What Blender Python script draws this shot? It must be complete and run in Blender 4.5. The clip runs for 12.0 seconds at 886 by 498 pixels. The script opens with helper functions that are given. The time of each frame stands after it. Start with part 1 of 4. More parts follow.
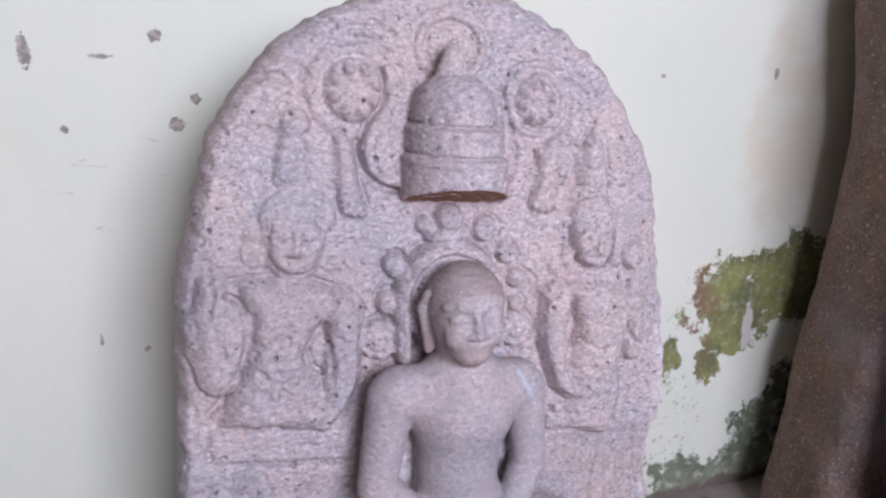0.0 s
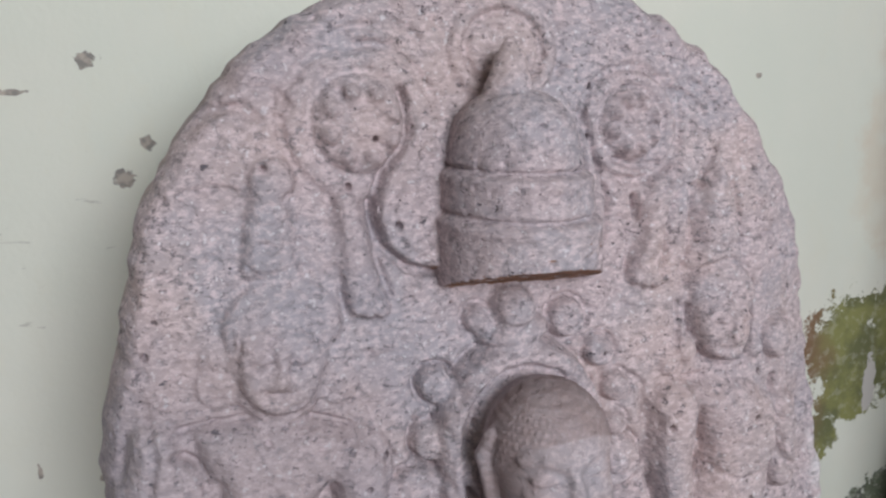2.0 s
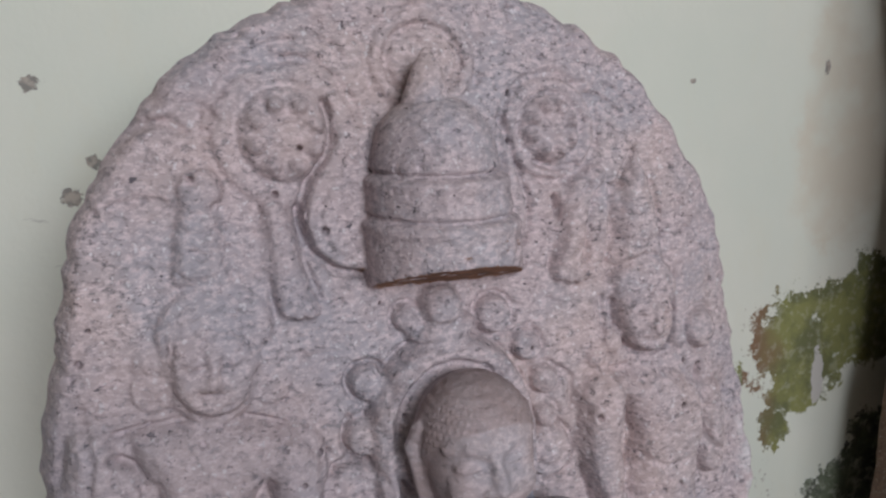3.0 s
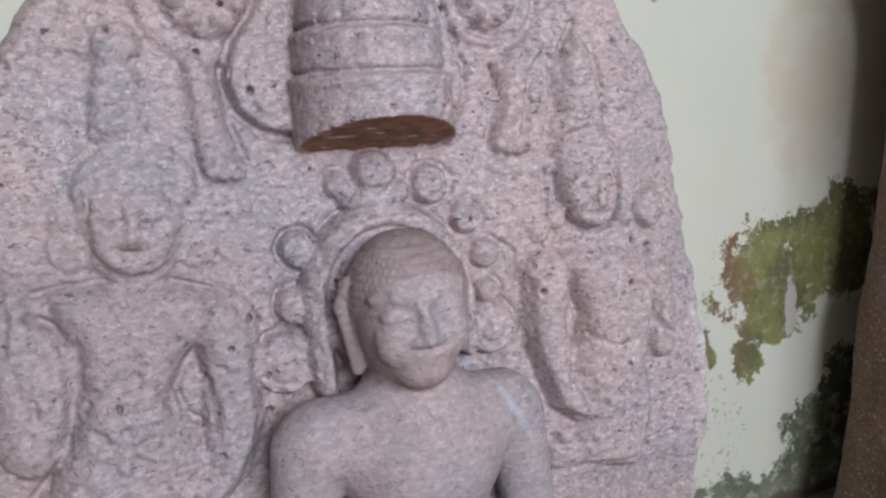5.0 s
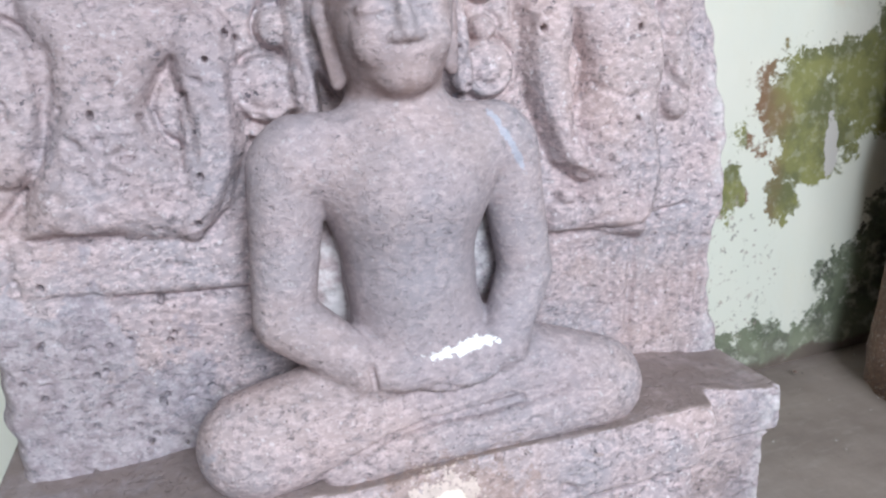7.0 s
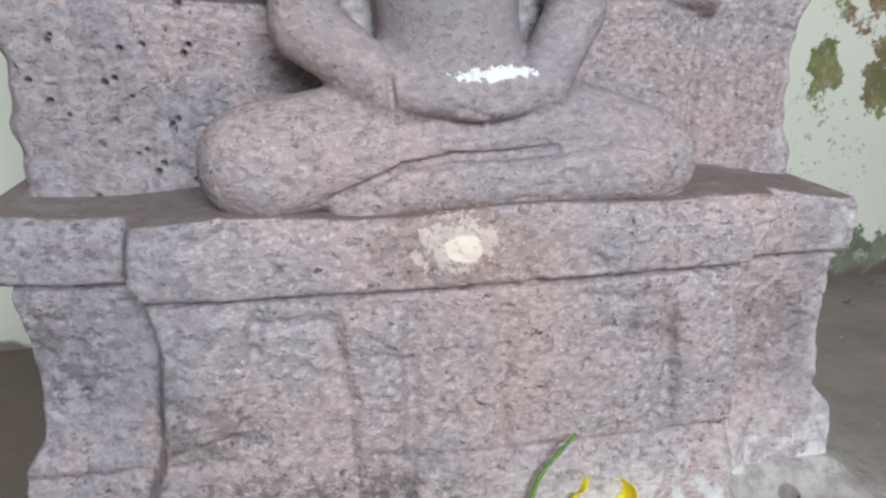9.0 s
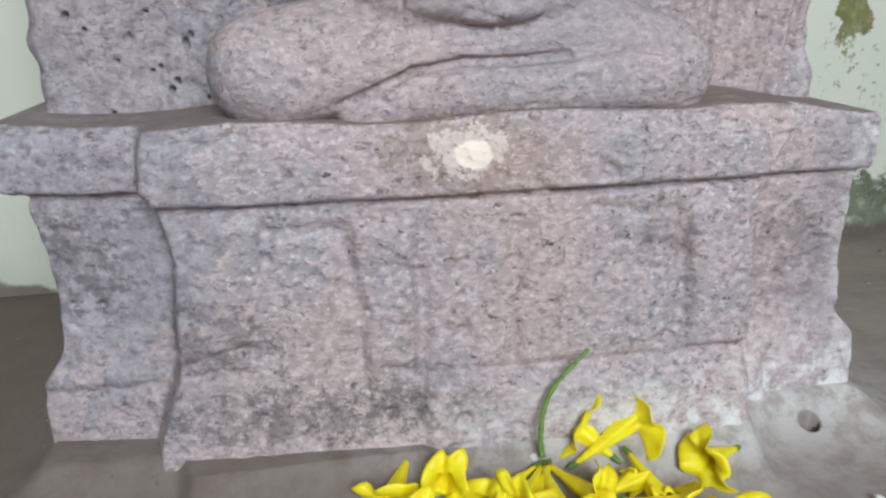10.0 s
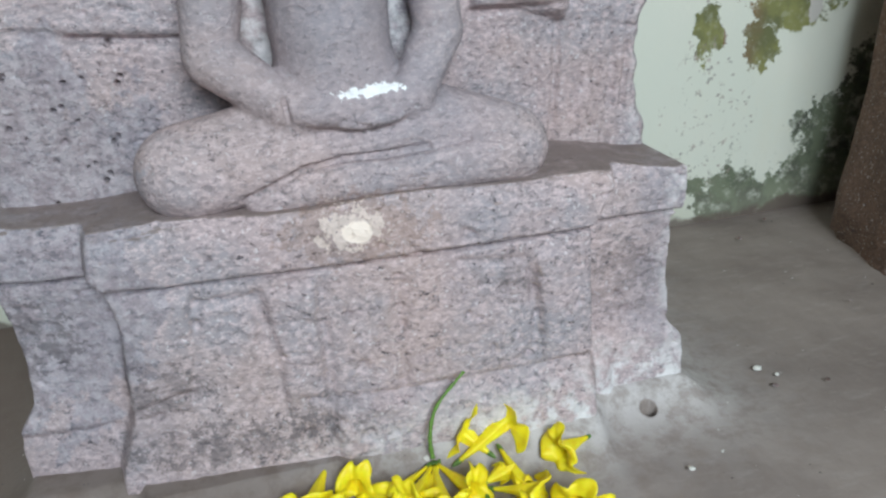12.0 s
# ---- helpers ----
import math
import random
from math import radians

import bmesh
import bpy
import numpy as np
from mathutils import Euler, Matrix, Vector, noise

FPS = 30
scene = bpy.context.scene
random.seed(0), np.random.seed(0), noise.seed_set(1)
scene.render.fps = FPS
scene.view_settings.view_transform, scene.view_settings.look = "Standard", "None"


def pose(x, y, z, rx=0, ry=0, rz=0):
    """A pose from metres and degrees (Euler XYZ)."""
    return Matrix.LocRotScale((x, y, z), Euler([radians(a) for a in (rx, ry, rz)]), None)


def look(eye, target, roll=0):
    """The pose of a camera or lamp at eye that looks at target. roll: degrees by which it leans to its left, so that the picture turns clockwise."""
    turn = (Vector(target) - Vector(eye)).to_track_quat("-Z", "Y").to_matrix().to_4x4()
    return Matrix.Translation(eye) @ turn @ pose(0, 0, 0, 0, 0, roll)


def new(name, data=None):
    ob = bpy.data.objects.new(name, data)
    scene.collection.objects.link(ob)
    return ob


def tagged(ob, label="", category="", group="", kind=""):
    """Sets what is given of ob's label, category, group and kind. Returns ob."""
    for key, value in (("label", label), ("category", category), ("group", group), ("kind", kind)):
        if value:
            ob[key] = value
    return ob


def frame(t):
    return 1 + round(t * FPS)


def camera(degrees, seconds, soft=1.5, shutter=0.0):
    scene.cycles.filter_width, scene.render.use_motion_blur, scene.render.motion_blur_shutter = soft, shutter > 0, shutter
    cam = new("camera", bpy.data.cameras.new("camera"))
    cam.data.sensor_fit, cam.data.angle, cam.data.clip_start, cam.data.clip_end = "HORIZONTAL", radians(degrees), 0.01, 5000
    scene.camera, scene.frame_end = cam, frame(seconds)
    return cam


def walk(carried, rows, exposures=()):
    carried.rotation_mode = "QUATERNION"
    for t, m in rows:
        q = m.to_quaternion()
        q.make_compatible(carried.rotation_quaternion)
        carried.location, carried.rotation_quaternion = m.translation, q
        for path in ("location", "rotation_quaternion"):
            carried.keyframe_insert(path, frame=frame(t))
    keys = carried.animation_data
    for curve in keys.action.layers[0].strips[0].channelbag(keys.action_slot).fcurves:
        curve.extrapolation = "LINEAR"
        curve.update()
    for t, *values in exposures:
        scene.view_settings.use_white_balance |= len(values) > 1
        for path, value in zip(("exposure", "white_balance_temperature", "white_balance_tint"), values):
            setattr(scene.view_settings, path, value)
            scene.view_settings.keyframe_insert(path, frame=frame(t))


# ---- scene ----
cam = camera(60.2, 12.0, soft=2.4)
PATH = [
    (0, (-0.411, 0.18, 1.231), (0.247, 2.002, 0.732), 1.4),
    (0.5, (-0.365, 0.306, 1.244), (0.277, 2.141, 0.776), -1.0),
    (1, (-0.346, 0.372, 1.224), (0.292, 2.223, 0.814), -2.1),
    (1.5, (-0.294, 0.449, 1.193), (0.344, 2.302, 0.796), -2.3),
    (2, (-0.309, 0.601, 1.225), (0.31, 2.445, 0.758), -1.9),
    (2.5, (-0.339, 0.596, 1.234), (0.306, 2.427, 0.753), -2.4),
    (3, (-0.266, 0.544, 1.214), (0.403, 2.38, 0.789), -3.5),
    (3.2, (-0.242, 0.526, 1.208), (0.433, 2.363, 0.798), -3.8),
    (4.8, (-0.217, 0.511, 1.068), (0.462, 2.347, 0.659), -4.6),
    (5, (-0.213, 0.512, 1.056), (0.461, 2.348, 0.639), -4.7),
    (5.5, (-0.207, 0.516, 1.005), (0.438, 2.358, 0.57), -4.9),
    (6, (-0.194, 0.509, 0.948), (0.411, 2.357, 0.479), -5.3),
    (6.5, (-0.191, 0.496, 0.872), (0.377, 2.343, 0.356), -5.3),
    (7, (-0.175, 0.491, 0.835), (0.358, 2.328, 0.252), -5.1),
    (7.2, (-0.172, 0.487, 0.822), (0.345, 2.325, 0.228), -4.6),
    (8.8, (-0.138, 0.496, 0.595), (0.231, 2.359, -0.033), -1.1),
    (9, (-0.142, 0.487, 0.577), (0.202, 2.353, -0.053), -1.1),
    (9.5, (-0.138, 0.47, 0.532), (0.16, 2.341, -0.109), -1.2),
    (10, (-0.129, 0.463, 0.5), (0.138, 2.335, -0.151), -1.8),
    (10.5, (-0.109, 0.454, 0.489), (0.127, 2.324, -0.18), -3.1),
    (11, (-0.07, 0.436, 0.478), (0.175, 2.298, -0.21), -3.8),
    (11.5, (-0.038, 0.397, 0.508), (0.282, 2.235, -0.214), -4.2),
    (12, (-0.073, 0.315, 0.672), (0.304, 2.121, -0.102), -4.2),
]
EXPOSURES = [(0.0, -0.02, 6100, 23), (1.0, -0.12, 6400, 15), (1.5, -0.1, 6450, 14), (2.0, -0.4, 6500, 13), (2.5, -0.58, 6550, 14), (3.0, -0.65, 6500, 14), (3.2, -0.6, 6500, 15), (5.0, -0.35, 6450, 15), (5.5, -0.2, 6450, 15), (6.5, 0.0, 6250, 12), (7.0, 0.25, 6200, 11), (9.0, -0.15, 6400, 8), (10.5, -0.12, 6350, 4), (11.5, -0.2, 6250, 3), (12.0, -0.15, 6150, 3)]
walk(cam, [(t, look(eye, target, roll)) for t, eye, target, roll in PATH], EXPOSURES)

# ---- world, light ----
world = bpy.data.worlds.new("sky")
scene.world = world
world.use_nodes = True
wn = world.node_tree
bg = wn.nodes["Background"]
sky = wn.nodes.new("ShaderNodeTexSky")
sky.sky_type = "NISHITA"
sky.sun_disc = False
sky.sun_elevation, sky.sun_rotation = radians(50), radians(200)
wn.links.new(sky.outputs[0], bg.inputs[0])
bg.inputs[1].default_value = 0.10

sun_data = bpy.data.lights.new("sun", "SUN")
sun_data.energy, sun_data.angle, sun_data.color = 2.5, radians(0.5), (1.0, 0.95, 0.88)
sun = new("sun", sun_data)
sun.matrix_world = pose(0, 0, 8, 40, 0, 20)


def area_lamp(name, eye, target, sx, sy, watts, colour):
    data = bpy.data.lights.new(name, "AREA")
    data.shape, data.size, data.size_y, data.energy, data.color = "RECTANGLE", sx, sy, watts, colour
    ob = new(name, data)
    ob.matrix_world = look(eye, target)
    return ob


# daylight in the wide opening of the front wall
area_lamp("doorway_daylight", (0.27, -2.02, 2.1), (0.2, 1.5, 1.0), 1.5, 1.3, 150, (0.88, 0.94, 1.0))

# ---- materials ----


def mat(name, rough=0.8):
    m = bpy.data.materials.new(name)
    m.use_nodes = True
    b = m.node_tree.nodes["Principled BSDF"]
    b.inputs["Roughness"].default_value = rough
    return m, m.node_tree, b


class Nodes:
    """A few short ways to write node graphs."""

    def __init__(self, tree):
        self.t = tree
        geometry = tree.nodes.new("ShaderNodeNewGeometry")
        self.pos, self.normal = geometry.outputs["Position"], geometry.outputs["True Normal"]

    def node(self, kind, **kw):
        return self.t.nodes.new(kind)

    def link(self, a, b):
        self.t.links.new(a, b)

    def put(self, socket, v):
        if hasattr(v, "is_linked"):
            self.link(v, socket)
        else:
            socket.default_value = v

    def noise(self, scale, detail=4.0, rough=0.55, vec=None, stretch=None, dist=0.0):
        n = self.t.nodes.new("ShaderNodeTexNoise")
        n.inputs["Scale"].default_value, n.inputs["Detail"].default_value = scale, detail
        n.inputs["Roughness"].default_value, n.inputs["Distortion"].default_value = rough, dist
        src = vec or self.pos
        if stretch:
            src = self.vmul(src, stretch)
        self.link(src, n.inputs["Vector"])
        return n.outputs["Fac"]

    def vmul(self, v, s):
        n = self.t.nodes.new("ShaderNodeVectorMath")
        n.operation = "MULTIPLY"
        self.put(n.inputs[0], v)
        n.inputs[1].default_value = s
        return n.outputs[0]

    def voronoi(self, scale, rand=1.0):
        n = self.t.nodes.new("ShaderNodeTexVoronoi")
        n.inputs["Scale"].default_value, n.inputs["Randomness"].default_value = scale, rand
        self.link(self.pos, n.inputs["Vector"])
        return n.outputs["Distance"], n.outputs["Color"]

    def ramp(self, fac, lo, hi, a=0.0, b=1.0):
        n = self.t.nodes.new("ShaderNodeMapRange")
        n.interpolation_type = "SMOOTHSTEP"
        self.put(n.inputs["Value"], fac)
        for k, v in zip(("From Min", "From Max", "To Min", "To Max"), (lo, hi, a, b)):
            n.inputs[k].default_value = v
        return n.outputs["Result"]

    def math(self, op, a, b=0.0):
        n = self.t.nodes.new("ShaderNodeMath")
        n.operation = op
        self.put(n.inputs[0], a)
        self.put(n.inputs[1], b)
        return n.outputs[0]

    def mix(self, fac, a, b):
        n = self.t.nodes.new("ShaderNodeMix")
        n.data_type = "RGBA"
        self.put(n.inputs[0], fac)
        self.put(n.inputs[6], (*a, 1) if isinstance(a, tuple) else a)
        self.put(n.inputs[7], (*b, 1) if isinstance(b, tuple) else b)
        return n.outputs[2]

    def bump(self, bsdf, height, strength, distance):
        n = self.t.nodes.new("ShaderNodeBump")
        n.inputs["Strength"].default_value, n.inputs["Distance"].default_value = strength, distance
        self.put(n.inputs["Height"], height)
        self.link(n.outputs[0], bsdf.inputs["Normal"])

    def attr(self, name):
        n = self.t.nodes.new("ShaderNodeAttribute")
        n.attribute_name = name
        return n.outputs["Fac"]

    def xyz_of(self, vector):
        n = self.t.nodes.new("ShaderNodeSeparateXYZ")
        self.link(vector, n.inputs[0])
        return n.outputs

    def xyz(self):
        return self.xyz_of(self.pos)

    def blob(self, cx, cz, rx, rz, edge, x, z):
        """1 inside a ragged patch of the wall, 0 outside; edge is a noise."""
        u = self.math("POWER", self.math("ABSOLUTE", self.math("DIVIDE", self.math("SUBTRACT", x, cx), rx)), 2.0)
        v = self.math("POWER", self.math("ABSOLUTE", self.math("DIVIDE", self.math("SUBTRACT", z, cz), rz)), 2.0)
        d = self.math("ADD", self.math("SQRT", self.math("ADD", u, v)), edge)
        return self.ramp(d, 0.93, 1.07, 1.0, 0.0)


def granite(name, pink, grey, dark_amount=1.0, stained=False):
    """Weathered reddish granite: pink and grey clouds, dark pits and pale grains; rubbed parts smoother and greyer."""
    m, t, b = mat(name, 0.82)
    g = Nodes(t)
    rubbed = g.attr("rubbed")
    lime = g.attr("lime")
    oil = g.attr("oil")
    rough_part = g.math("SUBTRACT", 1.0, g.math("MULTIPLY", rubbed, 0.25))
    cloud = g.ramp(g.noise(7.0, 5, 0.65), 0.38, 0.64)
    col = g.mix(cloud, pink, grey)
    col = g.mix(g.math("MULTIPLY", g.ramp(g.noise(4.5, 4, 0.6, vec=g.vmul(g.pos, (1.0, 1.3, 0.8))), 0.46, 0.62), 0.5), col, (pink[0] * 1.12, pink[1] * 1.04, pink[2] * 0.93))
    fine = g.noise(110.0, 4, 0.7, stretch=(1.0, 1.0, 1.7))
    col = g.mix(g.ramp(fine, 0.44, 0.65, 0.0, 0.55), col, tuple(min(1.0, c * 1.7) for c in pink))
    strokes = g.ramp(g.noise(100.0, 4, 0.7, stretch=(1.0, 1.0, 1.5), dist=0.3), 0.53, 0.64)
    where = g.ramp(g.noise(9.0, 3, 0.6), 0.34, 0.66, 0.2, 0.72)
    col = g.mix(g.math("MULTIPLY", g.math("MULTIPLY", strokes, where), rough_part), col, tuple(c * 0.52 for c in grey))
    grains = g.ramp(g.noise(150.0, 2, 0.6), 0.62, 0.71, 0.0, 0.6)
    col = g.mix(g.math("MULTIPLY", grains, rough_part), col, (0.72, 0.68, 0.70))
    pits = g.ramp(g.noise(85.0, 3, 0.7, stretch=(1.0, 1.0, 1.3)), 0.60, 0.68, 0.0, 0.75)
    pits = g.math("MULTIPLY", pits, g.ramp(g.noise(6.0, 3, 0.6), 0.36, 0.62, 0.35, 1.0))
    pits = g.math("MAXIMUM", pits, g.ramp(g.noise(40.0, 3, 0.75, stretch=(1.0, 1.0, 1.4)), 0.675, 0.72))
    pits = g.math("MULTIPLY", pits, rough_part)
    col = g.mix(g.math("MULTIPLY", pits, 0.8 * dark_amount), col, (0.05, 0.045, 0.06))
    col = g.mix(g.math("MULTIPLY", rubbed, g.ramp(g.noise(24.0, 4, 0.7), 0.35, 0.65, 0.15, 0.55)), col, g.mix(g.ramp(g.noise(16.0, 4, 0.65), 0.35, 0.65), (0.36, 0.31, 0.315), (0.29, 0.265, 0.285)))
    col = g.mix(g.math("MULTIPLY", g.ramp(g.noise(2.6, 3, 0.5), 0.48, 0.7), 0.4), col, (0.27, 0.25, 0.285))
    col = g.mix(g.math("MULTIPLY", lime, g.ramp(g.noise(38.0, 5, 0.7), 0.4, 0.6)), col, (0.74, 0.72, 0.72))
    if stained:
        x, y, z = g.xyz()
        bloom = g.math("MULTIPLY", g.blob(-0.40, 0.36, 0.17, 0.24, g.math("MULTIPLY", g.math("SUBTRACT", g.noise(14.0, 5, 0.7), 0.5), 2.2), x, z), 0.5)
        col = g.mix(bloom, col, g.mix(g.ramp(g.noise(60.0, 4, 0.7), 0.4, 0.6), (0.19, 0.19, 0.235), (0.40, 0.40, 0.45)))
        dust = g.math("MULTIPLY", g.ramp(g.xyz_of(g.normal)[2], 0.6, 0.9), g.math("MULTIPLY", g.ramp(z, 0.33, 0.35), g.ramp(z, 0.40, 0.42, 1.0, 0.0)))
        col = g.mix(g.math("MULTIPLY", dust, g.ramp(g.noise(25.0, 4, 0.65), 0.3, 0.6, 0.5, 0.9)), col, (0.25, 0.20, 0.185))
        col = g.mix(g.math("MULTIPLY", oil, g.ramp(g.noise(30.0, 4, 0.65), 0.25, 0.7, 0.45, 0.85)), col, (0.245, 0.165, 0.148))
        edge = g.math("MULTIPLY", g.math("SUBTRACT", g.noise(60.0, 5, 0.75), 0.5), 3.2)
        col = g.mix(g.math("MULTIPLY", g.blob(0.0, 0.35, 0.085, 0.04, edge, x, z), 0.35), col, (0.30, 0.19, 0.14))
        speck = g.math("MULTIPLY", g.math("SUBTRACT", g.noise(95.0, 4, 0.75), 0.5), 5.0)
        col = g.mix(g.math("MULTIPLY", g.blob(-0.006, 0.354, 0.032, 0.024, speck, x, z), 0.65), col, (0.80, 0.68, 0.61))
        col = g.mix(g.blob(0.001, 0.350, 0.017, 0.014, g.math("MULTIPLY", edge, 0.35), x, z), col, (0.93, 0.80, 0.70))
        col = g.mix(g.blob(0.036, 0.508, 0.034, 0.0065, g.math("MULTIPLY", speck, 0.75), x, z), col, (0.92, 0.92, 0.93))
        col = g.mix(g.math("MULTIPLY", g.blob(0.108, 0.712, 0.005, 0.033, edge, g.math("ADD", x, g.math("MULTIPLY", g.math("SUBTRACT", z, 0.712), 0.5)), z), 0.4), col, (0.42, 0.52, 0.66))
        for cx, cz, rx, rz, k in ((-0.19, 0.085, 0.12, 0.030, 0.55), (-0.06, 0.10, 0.06, 0.03, 0.35), (-0.40, 0.24, 0.05, 0.05, 0.5), (-0.25, 0.175, 0.05, 0.03, 0.45), (0.36, 0.20, 0.06, 0.05, 0.35), (0.19, 0.25, 0.04, 0.03, 0.35)):
            col = g.mix(g.math("MULTIPLY", g.math("MULTIPLY", g.blob(cx, cz, rx, rz, edge, x, z), k), g.ramp(g.noise(45.0, 4, 0.7), 0.4, 0.55)), col, (0.10, 0.09, 0.095))
        # downward faces of the parasol are browner and darker
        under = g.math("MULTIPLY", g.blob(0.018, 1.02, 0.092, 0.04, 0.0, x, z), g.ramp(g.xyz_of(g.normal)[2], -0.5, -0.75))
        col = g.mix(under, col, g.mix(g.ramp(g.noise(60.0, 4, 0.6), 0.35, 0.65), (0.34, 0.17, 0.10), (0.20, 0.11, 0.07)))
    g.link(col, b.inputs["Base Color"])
    h = g.math("ADD", g.math("MULTIPLY", fine, 0.5), g.math("MULTIPLY", g.noise(40.0, 5, 0.65), 0.9))
    h = g.math("SUBTRACT", h, g.math("MULTIPLY", pits, 0.8))
    h = g.math("SUBTRACT", h, g.math("MULTIPLY", strokes, 0.35))
    h = g.math("MULTIPLY", h, g.math("SUBTRACT", 1.0, g.math("MULTIPLY", rubbed, 0.3)))
    g.bump(b, h, 0.6, 0.0045)
    b.inputs["Specular IOR Level"].default_value = 0.3
    return m


STONE = granite("pink_granite", (0.435, 0.35, 0.355), (0.36, 0.33, 0.355), stained=True)
STONE_DARK = granite("brown_granite", (0.19, 0.12, 0.092), (0.13, 0.088, 0.07))


def wall_paint():
    m, t, b = mat("limewashed_plaster", 0.85)
    g = Nodes(t)
    x, y, z = g.xyz()
    col = g.mix(g.ramp(g.noise(1.7, 4, 0.6), 0.35, 0.7), (0.74, 0.725, 0.63), (0.68, 0.695, 0.60))
    col = g.mix(g.math("MULTIPLY", g.ramp(g.noise(9.0, 6, 0.7, stretch=(1, 1, 0.5)), 0.5, 0.75), 0.25), col, (0.70, 0.66, 0.52))
    # beiger plaster at the upper right, with the brownish shade there painted in
    col = g.mix(g.math("MULTIPLY", g.ramp(g.noise(3.0, 4, 0.6), 0.42, 0.62), g.blob(1.25, 1.1, 0.42, 0.5, g.math("MULTIPLY", g.noise(5.0, 5, 0.65), 0.8), x, z)), col, (0.66, 0.60, 0.49))
    edge = g.math("MULTIPLY", g.math("SUBTRACT", g.noise(9.0, 7, 0.72), 0.5), 3.0)
    edge2 = g.math("MULTIPLY", g.math("SUBTRACT", g.noise(22.0, 5, 0.7), 0.5), 2.6)
    moss = g.blob(1.05, 0.595, 0.150, 0.115, edge, x, z)
    for cx, cz, rx, rz in ((1.22, 0.62, 0.16, 0.14), (0.855, 0.43, 0.035, 0.055), (0.985, 0.39, 0.045, 0.05), (1.05, 0.47, 0.09, 0.07)):
        moss = g.math("MAXIMUM", moss, g.blob(cx, cz, rx, rz, edge2 if rx < 0.06 else edge, x, z))
    low = g.blob(1.15, 0.02, 0.34, 0.13, edge, x, z)
    for cx, cz, rx, rz in ((1.22, 0.13, 0.15, 0.14), (1.32, 0.25, 0.12, 0.12)):
        low = g.math("MAXIMUM", low, g.blob(cx, cz, rx, rz, edge, x, z))
    bare = g.blob(1.108, 0.49, 0.018, 0.06, edge2, x, z)
    tint = g.ramp(g.noise(14.0, 4, 0.6), 0.38, 0.62)
    green = g.mix(tint, (0.24, 0.24, 0.085), (0.145, 0.15, 0.065))
    rust = g.mix(g.ramp(g.math("ADD", g.math("ADD", x, g.math("MULTIPLY", g.noise(9.0, 4, 0.6), 0.16)), g.math("MULTIPLY", g.math("LESS_THAN", x, 0.89), 0.3)), 1.0, 1.09), (0.22, 0.13, 0.075), green)
    dapple = g.ramp(g.noise(40.0, 4, 0.7), 0.36, 0.5, 0.82, 1.0)
    col = g.mix(g.math("MULTIPLY", moss, dapple), col, rust)
    col = g.mix(bare, col, (0.55, 0.52, 0.48))
    lowgreen = g.mix(tint, (0.16, 0.185, 0.12), (0.075, 0.08, 0.06))
    col = g.mix(g.math("MULTIPLY", low, g.ramp(g.noise(30.0, 5, 0.7), 0.3, 0.5, 0.4, 1.0)), col, lowgreen)
    # knocks that lay the brown render bare, flecks and scratches
    small = g.math("MULTIPLY", g.math("SUBTRACT", g.noise(70.0, 5, 0.75), 0.5), 3.0)
    chips = g.blob(-0.426, 1.250, 0.015, 0.010, small, x, z)
    for cx, cz, rx, rz in ((-0.355, 1.127, 0.010, 0.011), (-0.393, 1.076, 0.017, 0.012), (-0.657, 1.215, 0.012, 0.026), (-0.599, 1.069, 0.008, 0.008), (1.099, 1.198, 0.007, 0.015), (0.750, 1.187, 0.007, 0.005), (-0.528, 1.208, 0.022, 0.004), (-0.569, 0.630, 0.004, 0.016), (-0.481, 0.604, 0.006, 0.006)):
        chips = g.math("MAXIMUM", chips, g.blob(cx, cz, rx, rz, small, x, z))
    flecks = g.math("MULTIPLY", g.ramp(g.noise(90.0, 3, 0.7, stretch=(1, 1, 0.7)), 0.68, 0.74), g.ramp(g.noise(4.0, 3, 0.6), 0.52, 0.68))
    flecks = g.math("MAXIMUM", flecks, g.math("MULTIPLY", g.ramp(g.noise(60.0, 4, 0.7), 0.58, 0.66), g.blob(0.86, 0.27, 0.10, 0.20, edge, x, z)))
    scratch = g.math("MULTIPLY", g.ramp(g.noise(26.0, 5, 0.7, stretch=(0.5, 1, 2.2), dist=0.5), 0.63, 0.70), g.blob(-0.56, 0.95, 0.16, 0.10, edge, x, z))
    flecks = g.math("MAXIMUM", flecks, g.math("MULTIPLY", scratch, 0.5))
    bare_render = g.mix(g.ramp(g.noise(50.0, 3, 0.6), 0.4, 0.6), (0.40, 0.33, 0.28), (0.17, 0.15, 0.14))
    col = g.mix(g.math("MAXIMUM", g.math("MULTIPLY", chips, 0.85), g.math("MULTIPLY", flecks, 0.75)), col, bare_render)
    red = g.math("MAXIMUM", g.blob(-0.032, 1.40, 0.04, 0.02, edge2, x, z), g.blob(0.178, 1.42, 0.045, 0.04, edge2, x, z))
    col = g.mix(g.math("MULTIPLY", red, 0.5), col, (0.75, 0.40, 0.36))
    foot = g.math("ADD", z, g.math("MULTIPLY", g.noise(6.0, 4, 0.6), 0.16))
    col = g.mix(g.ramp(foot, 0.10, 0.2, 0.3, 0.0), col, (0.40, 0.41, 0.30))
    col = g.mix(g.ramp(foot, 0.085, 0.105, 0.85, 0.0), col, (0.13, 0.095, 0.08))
    g.link(col, b.inputs["Base Color"])
    h = g.math("ADD", g.noise(3.0, 5, 0.6), g.math("MULTIPLY", g.noise(60.0, 4, 0.6), 0.12))
    h = g.math("SUBTRACT", h, g.math("MULTIPLY", chips, 0.25))
    g.bump(b, h, 0.5, 0.01)
    return m


